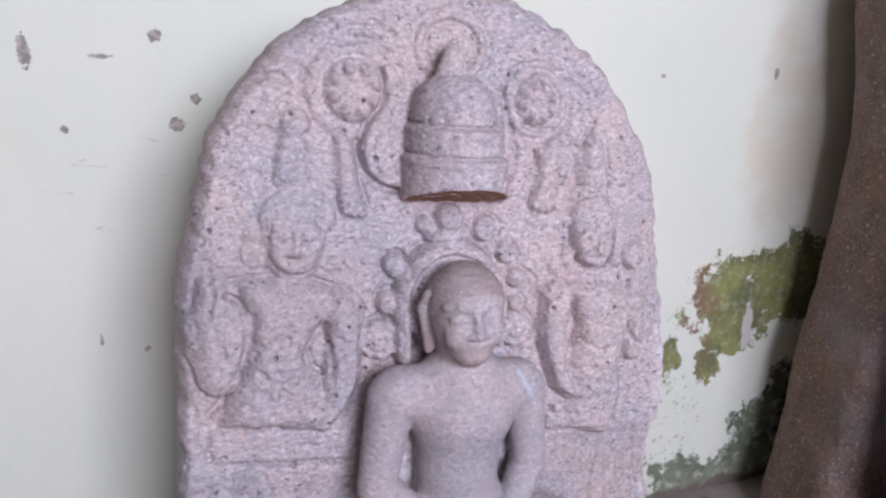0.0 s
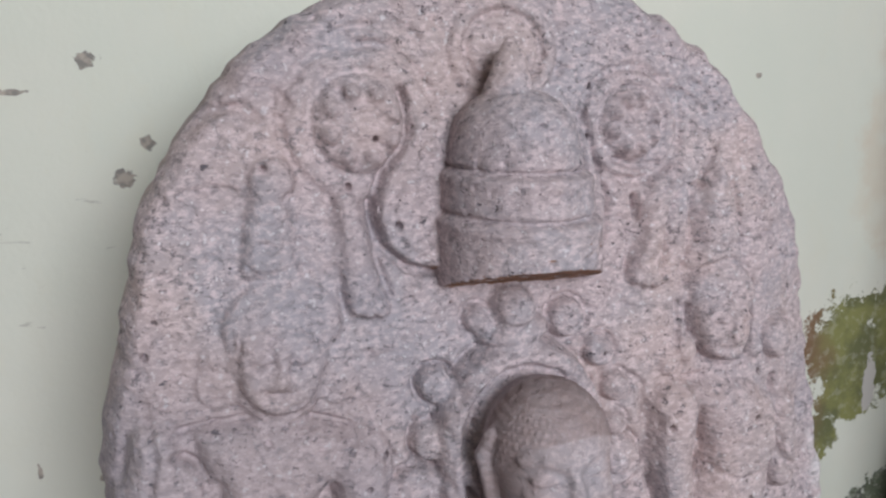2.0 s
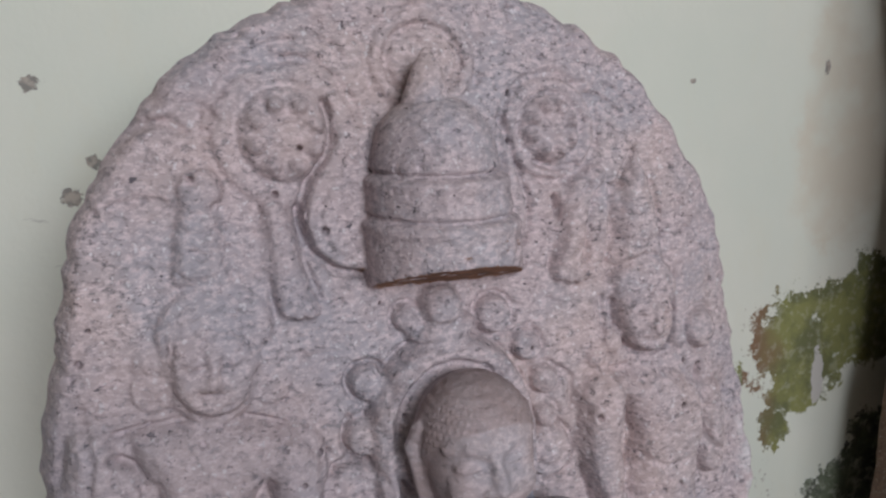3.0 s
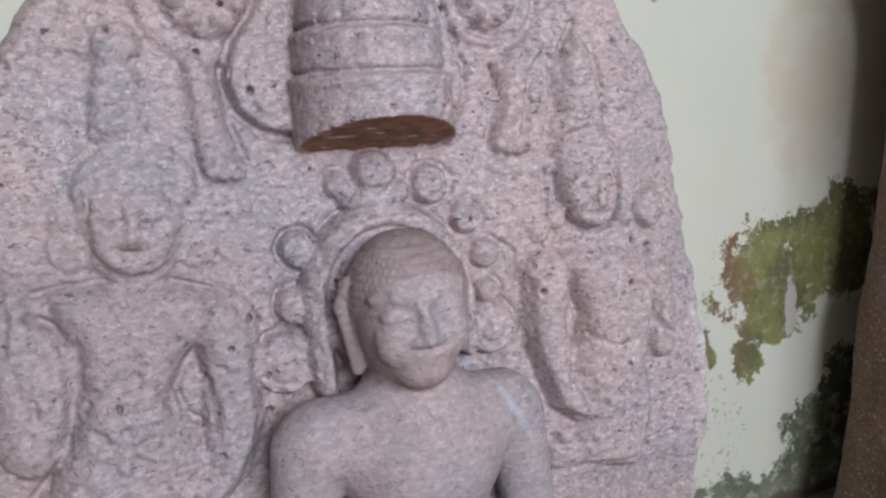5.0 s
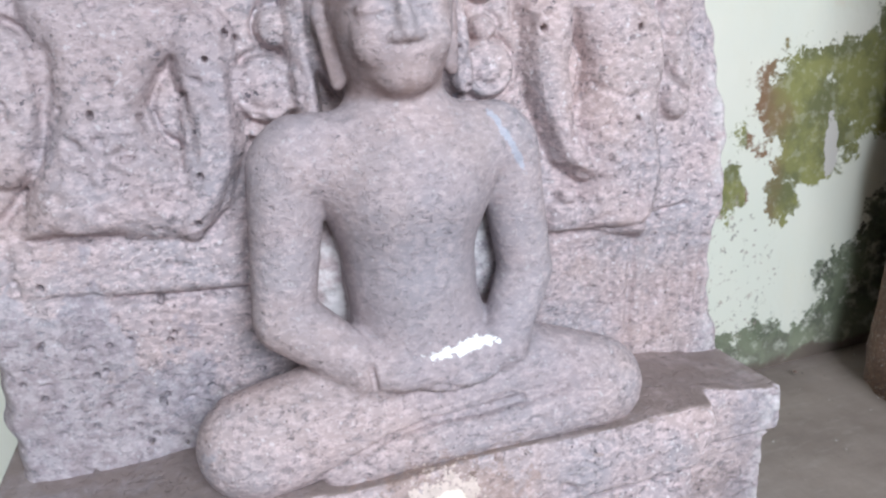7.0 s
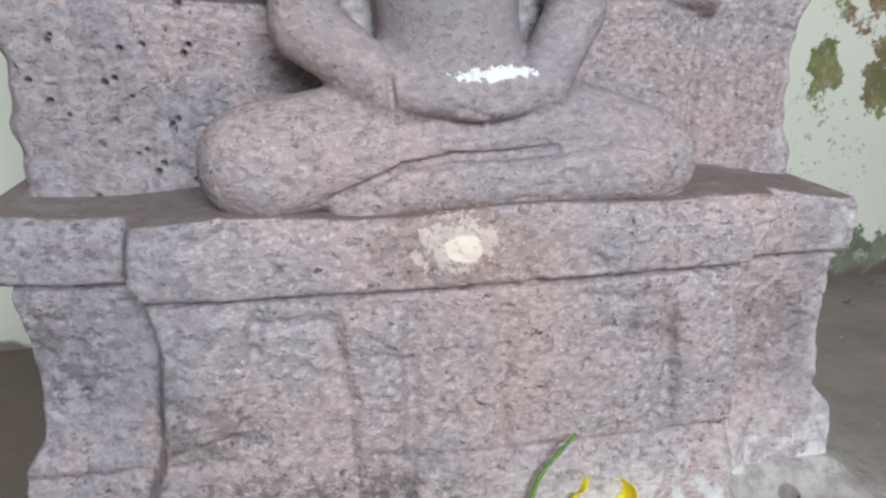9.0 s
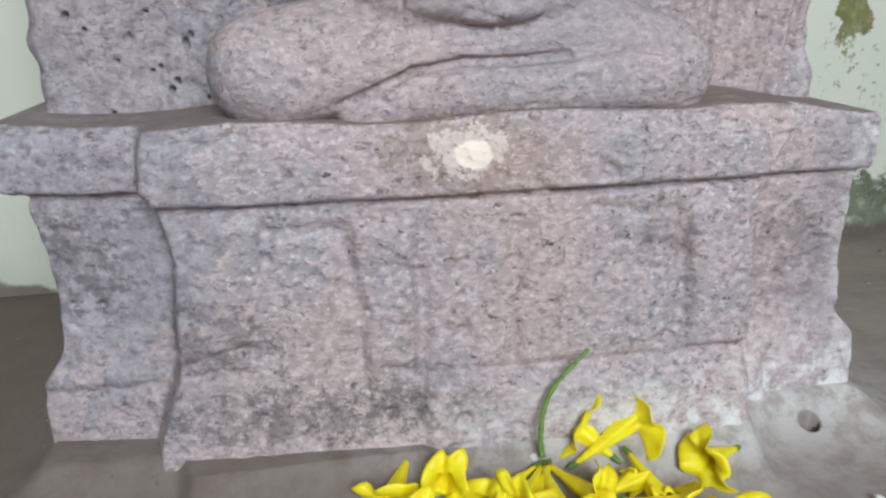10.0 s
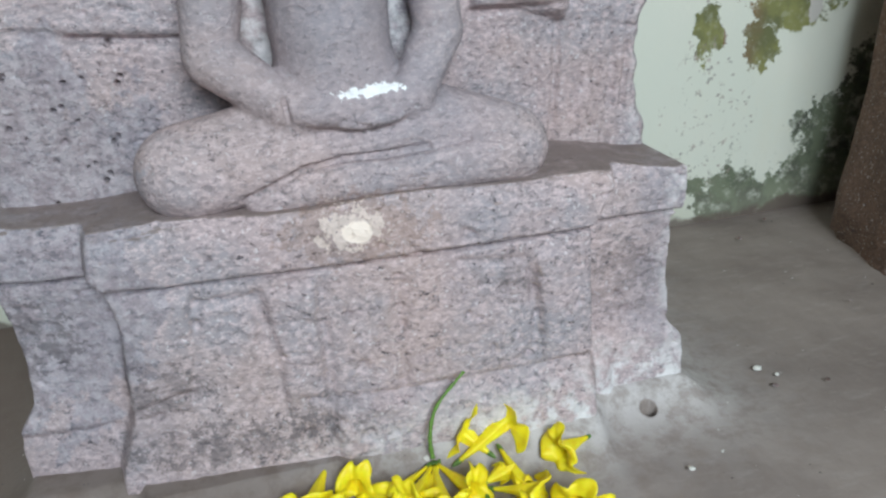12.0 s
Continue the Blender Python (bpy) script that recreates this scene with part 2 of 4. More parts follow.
def cement():
    m, t, b = mat("worn_cement", 0.75)
    g = Nodes(t)
    col = g.mix(g.ramp(g.noise(4.0, 6, 0.65), 0.34, 0.68), (0.295, 0.245, 0.218), (0.215, 0.175, 0.157))
    col = g.mix(g.math("MULTIPLY", g.ramp(g.noise(30.0, 5, 0.7, stretch=(0.5, 1.6, 1)), 0.5, 0.72), 0.45), col, (0.36, 0.31, 0.28))
    x, y, z = g.xyz()
    # brown dirt on the left, deepened to paint in the dimmer light there
    dirt_and_shade = g.ramp(g.math("ADD", x, g.math("MULTIPLY", g.noise(5.0, 5, 0.65), 0.7)), 0.15, 0.55, 1.0, 0.0)
    col = g.mix(g.math("MULTIPLY", dirt_and_shade, 0.85), col, (0.135, 0.098, 0.080))
    flecks = g.ramp(g.noise(55.0, 3, 0.7), 0.70, 0.74)
    col = g.mix(flecks, col, (0.06, 0.05, 0.045))
    col = g.mix(g.ramp(g.noise(48.0, 2, 0.6, stretch=(1, 1.3, 1)), 0.735, 0.75), col, (0.6, 0.58, 0.54))
    lime = g.attr("lime")
    col = g.mix(g.math("MULTIPLY", lime, g.ramp(g.noise(26.0, 5, 0.7), 0.34, 0.6, 0.25, 1.0)), col, (0.56, 0.53, 0.52))
    g.link(col, b.inputs["Base Color"])
    h = g.math("ADD", g.noise(12.0, 6, 0.65), g.math("MULTIPLY", g.noise(140.0, 3, 0.6), 0.15))
    g.bump(b, h, 0.6, 0.006)
    return m


WALL, CEMENT = wall_paint(), cement()


def plain(name, colour, rough=0.8, scale=20.0, vary=0.25):
    m, t, b = mat(name, rough)
    g = Nodes(t)
    col = g.mix(g.ramp(g.noise(scale, 5, 0.65), 0.3, 0.7), tuple(c * (1 - vary) for c in colour), tuple(min(1, c * (1 + vary)) for c in colour))
    g.link(col, b.inputs["Base Color"])
    g.bump(b, g.noise(scale * 2, 4, 0.6), 0.3, 0.004)
    return m


PLASTER = plain("grey_stone_masonry", (0.27, 0.25, 0.22), 0.85, 3.0, 0.2)
EARTH = plain("dry_earth", (0.24, 0.19, 0.14), 0.95, 2.0, 0.2)

# ---- the room ----


def mesh_ob(name, bm, material, smooth=False):
    me = bpy.data.meshes.new(name)
    bm.to_mesh(me)
    bm.free()
    me.materials.append(material)
    if smooth:
        me.polygons.foreach_set("use_smooth", [True] * len(me.polygons))
    return new(name, me)


def box_bm(lo, hi, bm=None):
    bm = bm or bmesh.new()
    m = Matrix.LocRotScale([(a + b) / 2 for a, b in zip(lo, hi)], None, [b - a for a, b in zip(lo, hi)])
    bmesh.ops.create_cube(bm, size=1, matrix=m)
    return bm


def setting(name, lo, hi, material, label, category):
    return tagged(mesh_ob(name, box_bm(lo, hi), material), label, category, kind="structure")


WALL_Y = 1.822
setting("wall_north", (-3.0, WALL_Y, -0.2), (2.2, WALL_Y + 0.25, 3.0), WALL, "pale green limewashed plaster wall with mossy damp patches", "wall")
setting("wall_west", (-3.25, -2.1, -0.2), (-3.0, WALL_Y + 0.25, 3.0), PLASTER, "plain grey stone side wall", "wall")
# unseen wall and return, added to keep daylight off the right corner
setting("shade_wall_east", (1.04, -2.1, -0.2), (1.35, 1.20, 3.0), PLASTER, "unseen plain grey stone wall added to shade the right corner", "wall")
setting("shade_wall_return", (1.35, 0.95, -0.2), (2.45, 1.20, 3.0), PLASTER, "unseen plain grey stone return of the added shading wall", "wall")
setting("wall_east_3", (2.2, 1.20, -0.2), (2.45, WALL_Y + 0.25, 3.0), PLASTER, "plain grey stone side wall closing the space behind the added wall", "wall")
front = box_bm((-3.25, -2.35, -0.2), (-1.2, -2.1, 3.0))
box_bm((1.04, -2.35, -0.2), (1.35, -2.1, 3.0), front)
box_bm((-1.2, -2.35, 2.8), (1.04, -2.1, 3.0), front)
tagged(mesh_ob("wall_south", front, PLASTER), "plain grey stone wall with a wide open doorway", "wall", kind="structure")
setting("ceiling", (-3.25, -2.35, 3.0), (2.45, WALL_Y + 0.25, 3.2), PLASTER, "plain grey stone ceiling slab", "ceiling")
setting("ground", (-400, -400, -0.5), (400, 400, -0.2), EARTH, "dry brown earth outside the building", "ground")

# ---- solid shapes cut on a grid ----


def smooth_min(a, b, k):
    h = np.clip(0.5 + 0.5 * (b - a) / k, 0, 1)
    return b + (a - b) * h - k * h * (1 - h)


def lattice(seed, n=64):
    return np.random.RandomState(seed).rand(n, n, n).astype(np.float32)


LATTICE = lattice(7)


def value_noise(p, scale, octaves=3):
    """Smooth noise from -0.5 to 0.5 at the points p (n, 3)."""
    out, amp, tot = np.zeros(len(p), np.float32), 1.0, 0.0
    for o in range(octaves):
        q = p * scale * 2 ** o + 17.3 * (o + 1)
        i = np.floor(q).astype(int)
        f = (q - i).astype(np.float32)
        f = f * f * (3 - 2 * f)
        v = 0
        for dx in (0, 1):
            for dy in (0, 1):
                for dz in (0, 1):
                    w = (f[:, 0] if dx else 1 - f[:, 0]) * (f[:, 1] if dy else 1 - f[:, 1]) * (f[:, 2] if dz else 1 - f[:, 2])
                    v = v + w * LATTICE[(i[:, 0] + dx) % 64, (i[:, 1] + dy) % 64, (i[:, 2] + dz) % 64]
        out += amp * (v - 0.5)
        tot += amp
        amp *= 0.5
    return out / tot


def surface_nets(f, origin, step):
    """Vertices and quads of the surface f = 0; f is negative inside."""
    inside = f < 0
    c = [inside[dx:f.shape[0] - 1 + dx, dy:f.shape[1] - 1 + dy, dz:f.shape[2] - 1 + dz] for dx in (0, 1) for dy in (0, 1) for dz in (0, 1)]
    total = sum(a.astype(np.int8) for a in c)
    cells = np.argwhere((total > 0) & (total < 8))
    index = np.full(total.shape, -1, np.int32)
    index[tuple(cells.T)] = np.arange(len(cells))
    acc, cnt = np.zeros((len(cells), 3), np.float32), np.zeros(len(cells), np.float32)
    for axis in range(3):
        others = [a for a in range(3) if a != axis]
        for u in (0, 1):
            for v in (0, 1):
                a = np.zeros(3, int)
                a[others[0]], a[others[1]] = u, v
                b = a.copy()
                b[axis] = 1
                fa, fb = f[tuple((cells + a).T)], f[tuple((cells + b).T)]
                hit = (fa < 0) != (fb < 0)
                s = np.where(hit, fa / np.where(hit, fa - fb, 1), 0)
                point = np.repeat(a[None].astype(np.float32), len(cells), 0)
                point[:, axis] = s
                acc += point * hit[:, None]
                cnt += hit
    verts = (cells + acc / cnt[:, None]) * step + np.array(origin)
    quads = []
    for axis in range(3):
        o1, o2 = [(1, 2), (2, 0), (0, 1)][axis]
        lo = [slice(None)] * 3
        hi = [slice(None)] * 3
        lo[axis], hi[axis] = slice(0, -1), slice(1, None)
        a, b = inside[tuple(lo)], inside[tuple(hi)]
        e = np.argwhere(a != b)
        ok = (e[:, o1] > 0) & (e[:, o2] > 0) & (e[:, o1] < f.shape[o1] - 1) & (e[:, o2] < f.shape[o2] - 1)
        e = e[ok]
        flip = ~a[tuple(e.T)]
        q = []
        for d1, d2 in ((1, 1), (0, 1), (0, 0), (1, 0)):
            k = e.copy()
            k[:, o1] -= d1
            k[:, o2] -= d2
            q.append(index[tuple(k.T)])
        q = np.stack(q, 1)
        q[flip] = q[flip][:, ::-1]
        quads.append(q)
    return verts, np.concatenate(quads)


def mesh_from(name, verts, faces, material, smooth=True):
    me = bpy.data.meshes.new(name)
    me.vertices.add(len(verts))
    me.vertices.foreach_set("co", np.asarray(verts, np.float32).ravel())
    me.loops.add(faces.size)
    me.loops.foreach_set("vertex_index", faces.ravel().astype(np.int32))
    me.polygons.add(len(faces))
    me.polygons.foreach_set("loop_start", np.arange(0, faces.size, faces.shape[1], dtype=np.int32))
    me.update(calc_edges=True)
    me.validate()
    me.polygons.foreach_set("use_smooth", [smooth] * len(me.polygons))
    me.materials.append(material)
    return me


def give(me, name, values):
    me.attributes.new(name, "FLOAT", "POINT").data.foreach_set("value", np.asarray(values, np.float32))


class Relief:
    """A height map h(x, z) that grows by raised forms and cut lines."""

    def __init__(self, x, z):
        self.x, self.z = np.meshgrid(x, z, indexing="ij")
        self.h = np.zeros_like(self.x)

    def raise_to(self, v):
        self.h = np.where(v > 1e-6, np.maximum(self.h, v), self.h)

    def dome(self, cx, cz, rx, rz, h, flat=0.5, turn=0.0):
        c, s = math.cos(turn), math.sin(turn)
        u, w = (self.x - cx) * c + (self.z - cz) * s, (self.z - cz) * c - (self.x - cx) * s
        d = np.clip(1 - (u / rx) ** 2 - (w / rz) ** 2, 0, 1)
        self.raise_to(h * d ** flat)

    def ring(self, cx, cz, r, width, h, squash=1.0):
        d = np.abs(np.hypot(self.x - cx, (self.z - cz) / squash) - r)
        self.h = self.h + h * np.clip(1 - (d / width) ** 2, 0, 1)

    def seg(self, a, b):
        (ax, az), (bx, bz) = a, b
        t = np.clip(((self.x - ax) * (bx - ax) + (self.z - az) * (bz - az)) / ((bx - ax) ** 2 + (bz - az) ** 2), 0, 1)
        return np.hypot(self.x - ax - t * (bx - ax), self.z - az - t * (bz - az)), t

    def limb(self, pts, h, flat=0.5):
        """Rounded limb through (x, z, radius) points."""
        best = np.zeros_like(self.h)
        for p, q in zip(pts, pts[1:]):
            d, t = self.seg(p[:2], q[:2])
            r = p[2] + (q[2] - p[2]) * t
            best = np.maximum(best, np.clip(1 - (d / r) ** 2, 0, 1) ** flat)
        self.raise_to(h * best)

    def line(self, pts, width, h):
        """A ridge (h > 0) or a cut (h < 0) along a line."""
        best = np.zeros_like(self.h)
        for p, q in zip(pts, pts[1:]):
            d, _ = self.seg(p, q)
            best = np.maximum(best, np.clip(1 - (d / width) ** 2, 0, 1))
        self.h = self.h + h * best

    def poly(self, pts, h, soft=0.014):
        """A raised area with rounded sides; pts go round it."""
        inside = np.zeros(self.x.shape, bool)
        dist = np.full(self.x.shape, 9.0)
        for (ax, az), (bx, bz) in zip(pts, pts[1:] + pts[:1]):
            cross = (az > self.z) != (bz > self.z)
            with np.errstate(divide="ignore", invalid="ignore"):
                xi = (bx - ax) * (self.z - az) / (bz - az) + ax
            inside ^= cross & (self.x < xi)
            dist = np.minimum(dist, self.seg((ax, az), (bx, bz))[0])
        s = np.where(inside, dist, -dist) / soft
        self.raise_to(h * np.clip(s * (2 - np.clip(s, 0, 1)), 0, 1) * (s > 0))

    def soften(self, n):
        for _ in range(n):
            for axis in (0, 1):
                self.h = (np.roll(self.h, 1, axis) + 2 * self.h + np.roll(self.h, -1, axis)) / 4


# ---- the carved stele ----
STEP = 0.0027
X, Y, Z = np.arange(-0.50, 0.50, STEP), np.arange(1.06, 1.48, STEP), np.arange(0.30, 1.41, STEP)
PX, PY, PZ = np.arange(-0.49, 0.51, STEP), np.arange(1.08, 1.51, STEP), np.arange(-0.03, 0.42, STEP)
# the stele leans and is a little turned on its pedestal: from the carver's upright to the room
LEAN = Matrix(((0.96852, 0.01383, -0.02451, 0.00883), (-0.01391, 0.96882, -0.00309, 0.07416), (0.02446, 0.00344, 0.96861, -0.00866), (0, 0, 0, 1)))
UNLEAN = LEAN.inverted()


def carve(*p):
    """A place in the room, as the carver's upright has it."""
    return tuple(UNLEAN @ Vector(p))


def stele_relief():
    r = Relief(X, Z)
    # attendant with the broad shoulders: trunk and hips, arms, neck
    r.poly([(-0.343, 0.933), (-0.296, 0.933), (-0.27, 0.934), (-0.224, 0.921), (-0.196, 0.91), (-0.168, 0.893), (-0.204, 0.854), (-0.22, 0.84), (-0.24, 0.808), (-0.23, 0.769), (-0.207, 0.739), (-0.221, 0.662), (-0.39, 0.692), (-0.372, 0.742), (-0.346, 0.786), (-0.332, 0.833), (-0.332, 0.875), (-0.341, 0.896)], 0.046, 0.034)
    r.limb([(*(-0.181, 0.871), 0.036), (*(-0.179, 0.819), 0.032), (*(-0.185, 0.759), 0.031), (*(-0.201, 0.712), 0.027), (*(-0.223, 0.682), 0.018)], 0.054)
    r.limb([(*(-0.38, 0.921), 0.024), (*(-0.388, 0.872), 0.030), (*(-0.389, 0.82), 0.036), (*(-0.384, 0.78), 0.034)], 0.036)
    r.dome(*(-0.376, 0.84), 0.058, 0.066, 0.030, 0.35)
    r.line([(-0.382, 0.943), (-0.38, 0.914), (-0.39, 0.88)], 0.006, -0.012)
    r.line([(-0.363, 0.911), (-0.342, 0.896), (-0.334, 0.861), (-0.335, 0.831), (-0.345, 0.798), (-0.362, 0.773)], 0.007, -0.013)
    r.line([(-0.384, 0.864), (-0.379, 0.818), (-0.361, 0.798)], 0.005, -0.005)
    r.line([(-0.378, 0.842), (-0.37, 0.824), (-0.383, 0.789)], 0.005, -0.006)
    # its tall crown in tiers, close cap and face
    r.poly([(-0.28, 1.074), (-0.27, 1.127), (-0.26, 1.161), (-0.249, 1.177), (-0.226, 1.175), (-0.218, 1.157), (-0.218, 1.114), (-0.215, 1.062)], 0.026, 0.016)
    r.dome(*(-0.236, 1.168), 0.024, 0.022, 0.030, 0.4)
    for a, b, c in (((-0.263, 1.15), (-0.241, 1.144), (-0.218, 1.147)), ((-0.268, 1.132), (-0.242, 1.124), (-0.217, 1.128)), ((-0.273, 1.11), (-0.245, 1.101), (-0.217, 1.105)), ((-0.279, 1.085), (-0.248, 1.077), (-0.216, 1.08))):
        r.line([a, b, c], 0.005, -0.007)
    r.dome(*(-0.242, 1.021), 0.061, 0.050, 0.036, 0.4)
    r.dome(*(-0.251, 0.989), 0.053, 0.064, 0.056, 0.42)
    r.line([(-0.279, 1.025), (-0.259, 1.031), (-0.239, 1.03), (-0.214, 1.02), (-0.205, 1.008)], 0.005, -0.006)
    r.line([(-0.279, 1.049), (-0.256, 1.062), (-0.235, 1.064), (-0.213, 1.056), (-0.198, 1.035)], 0.006, -0.006)
    for a, b, c in (((-0.277, 1.011), (-0.265, 1.015), (-0.253, 1.008)), ((-0.239, 1.007), (-0.225, 1.011), (-0.215, 1.003))):
        r.line([a, b, c], 0.005, 0.007)
    for p in ((-0.267, 1.001), (-0.228, 0.996)):
        r.dome(*p, 0.014, 0.007, 0.066, 0.6)
        r.line([(p[0] - 0.014, p[1] - 0.007), (p[0], p[1] - 0.010), (p[0] + 0.014, p[1] - 0.007)], 0.004, -0.006)
    r.line([(-0.247, 1.005), (-0.253, 0.977)], 0.009, 0.014)
    r.line([(-0.26, 0.975), (-0.246, 0.973)], 0.007, 0.007)
    r.line([(-0.269, 0.966), (-0.256, 0.959), (-0.241, 0.962)], 0.005, -0.010)
    r.line([(-0.292, 1.013), (-0.294, 0.989), (-0.293, 0.965), (-0.281, 0.944), (-0.259, 0.934), (-0.235, 0.936), (-0.218, 0.947), (-0.206, 0.975)], 0.006, -0.014)
    for p, q in (((-0.311, 0.973), 0.024), ((-0.311, 0.997), 0.018), ((-0.193, 0.955), 0.022), ((-0.193, 0.987), 0.018)):
        r.dome(*p, q, q, 0.016, 0.3)
        r.ring(*p, q * 0.6, 0.006, -0.005)
    r.line([(-0.361, 0.931), (-0.326, 0.933), (-0.286, 0.932)], 0.006, -0.009)
    r.line([(-0.224, 0.921), (-0.204, 0.912), (-0.168, 0.896), (-0.154, 0.872), (-0.154, 0.833), (-0.156, 0.778), (-0.168, 0.729), (-0.187, 0.695), (-0.204, 0.675), (-0.231, 0.671)], 0.007, -0.012)
    r.line([(-0.21, 0.852), (-0.228, 0.835), (-0.241, 0.811), (-0.235, 0.779), (-0.219, 0.765)], 0.006, -0.012)
    r.line([(-0.21, 0.852), (-0.209, 0.819), (-0.203, 0.788), (-0.207, 0.758)], 0.006, -0.012)
    r.line([(-0.322, 0.876), (-0.33, 0.832), (-0.344, 0.789), (-0.369, 0.747), (-0.401, 0.714)], 0.007, -0.012)
    r.line([(-0.381, 0.689), (-0.344, 0.689), (-0.295, 0.68)], 0.006, -0.012)
    for p, q in (((-0.315, 0.782), 0.014), ((-0.291, 0.784), 0.012), ((-0.268, 0.77), 0.014), ((-0.248, 0.748), 0.012), ((-0.284, 0.748), 0.014), ((-0.314, 0.749), 0.014), ((-0.34, 0.734), 0.012), ((-0.24, 0.715), 0.014), ((-0.268, 0.716), 0.012), ((-0.302, 0.715), 0.013), ((-0.329, 0.71), 0.012), ((-0.224, 0.743), 0.011)):
        r.ring(*p, q, 0.008, 0.006)
    r.line([(-0.333, 0.798), (-0.291, 0.77), (-0.241, 0.771)], 0.005, -0.004)
    # attendant by the narrow edge
    r.poly([(0.193, 0.861), (0.228, 0.876), (0.266, 0.877), (0.318, 0.867), (0.359, 0.84), (0.364, 0.794), (0.349, 0.753), (0.341, 0.703), (0.345, 0.635), (0.315, 0.562), (0.208, 0.598), (0.237, 0.658), (0.225, 0.704), (0.246, 0.757), (0.246, 0.799), (0.234, 0.842)], 0.044, 0.028)
    r.limb([(*(0.206, 0.853), 0.034), (*(0.196, 0.794), 0.029), (*(0.202, 0.744), 0.026), (*(0.213, 0.693), 0.022), (*(0.234, 0.67), 0.017)], 0.054)
    r.limb([(*(0.374, 0.82), 0.022), (*(0.377, 0.777), 0.022), (*(0.368, 0.728), 0.020)], 0.036)
    r.line([(0.361, 0.857), (0.347, 0.825), (0.35, 0.789), (0.362, 0.754), (0.377, 0.741)], 0.007, -0.016)
    r.line([(0.176, 0.851), (0.172, 0.805), (0.174, 0.763), (0.188, 0.712), (0.203, 0.677), (0.233, 0.663)], 0.007, -0.014)
    r.line([(0.233, 0.849), (0.24, 0.821), (0.25, 0.791), (0.242, 0.765), (0.223, 0.74), (0.217, 0.702)], 0.007, -0.012)
    r.line([(0.186, 0.863), (0.21, 0.882), (0.251, 0.883)], 0.006, -0.008)
    r.line([(0.251, 0.77), (0.284, 0.747), (0.337, 0.752)], 0.005, -0.007)
    for p in ((0.266, 0.718), (0.301, 0.715), (0.279, 0.686), (0.315, 0.679), (0.258, 0.676)):
        r.ring(*p, 0.013, 0.008, 0.006)
    r.poly([(0.248, 1.012), (0.26, 1.069), (0.272, 1.118), (0.295, 1.147), (0.311, 1.114), (0.317, 1.063), (0.319, 1.003)], 0.026, 0.016)
    for a, b, c in (((0.27, 1.11), (0.292, 1.104), (0.314, 1.109)), ((0.262, 1.077), (0.289, 1.069), (0.317, 1.074)), ((0.255, 1.046), (0.285, 1.037), (0.319, 1.042))):
        r.line([a, b, c], 0.005, -0.007)
    r.dome(*(0.286, 0.982), 0.046, 0.042, 0.036, 0.4)
    r.dome(*(0.28, 0.946), 0.038, 0.050, 0.052, 0.42)
    r.line([(0.253, 0.972), (0.285, 0.979), (0.317, 0.965)], 0.005, -0.006)
    r.line([(0.237, 0.968), (0.238, 0.941), (0.249, 0.91), (0.276, 0.896), (0.303, 0.898), (0.32, 0.921), (0.327, 0.954)], 0.006, -0.014)
    r.line([(0.238, 1.0), (0.264, 1.017), (0.295, 1.022), (0.32, 1.008), (0.332, 0.983)], 0.006, -0.010)
    r.line([(0.224, 0.976), (0.222, 0.943), (0.218, 0.904)], 0.005, -0.009)
    for p in ((0.267, 0.957), (0.301, 0.955)):
        r.dome(*p, 0.011, 0.006, 0.064, 0.6)
        r.line([(p[0] - 0.011, p[1] + 0.011), (p[0], p[1] + 0.014), (p[0] + 0.011, p[1] + 0.010)], 0.004, 0.005)
        r.line([(p[0] - 0.011, p[1] - 0.006), (p[0], p[1] - 0.008), (p[0] + 0.011, p[1] - 0.006)], 0.004, -0.005)
    r.line([(0.284, 0.959), (0.281, 0.933)], 0.008, 0.013)
    r.line([(0.264, 0.921), (0.28, 0.916), (0.296, 0.917)], 0.005, -0.009)
    r.dome(*(0.371, 0.909), 0.028, 0.028, 0.030, 0.4)
    r.ring(*(0.371, 0.909), 0.028, 0.006, -0.008)
    for p, q in (((0.23, 0.919), 0.015), ((0.328, 0.906), 0.013), ((0.205, 0.905), 0.014)):
        r.dome(*p, q, q, 0.018, 0.3)
    # hanging hem and squares below that attendant
    rnd = random.Random(8)
    x0 = 0.232
    while x0 < 0.44:
        r.line([(x0, 0.57 - rnd.uniform(0, 0.06)), (x0 + rnd.uniform(-0.006, 0.012), 0.48), (x0 + rnd.uniform(-0.012, 0.008), rnd.uniform(0.34, 0.44))], rnd.uniform(0.005, 0.010), -rnd.uniform(0.002, 0.007))
        x0 += rnd.uniform(0.014, 0.040)
    r.poly([(0.184, 0.593), (0.186, 0.635), (0.229, 0.632), (0.297, 0.628), (0.306, 0.579), (0.243, 0.586)], 0.022, 0.010)
    for x, y in ((0.211, 0.64), (0.209, 0.614), (0.247, 0.615), (0.274, 0.614)):
        r.poly([(x - 0.013, y - 0.012), (x + 0.013, y - 0.012), (x + 0.012, y + 0.012), (x - 0.012, y + 0.012)], 0.030, 0.006)
    r.line([(0.186, 0.589), (0.239, 0.588), (0.297, 0.588), (0.385, 0.595)], 0.005, -0.010)
    r.line([(0.305, 0.71), (0.306, 0.655), (0.296, 0.599)], 0.005, -0.008)
    # lotus discs of the top, each in a round halo
    for (cx, cz), rr in (((-0.138, 1.216), 0.051), ((0.181, 1.191), 0.040)):
        r.dome(cx, cz, rr, rr, 0.024, 0.45)
        r.ring(cx, cz, rr * 1.0, 0.007, -0.004)
        r.ring(cx, cz, rr * 0.36, 0.006, -0.006)
        r.ring(cx, cz, rr * 1.32, 0.008, 0.004)
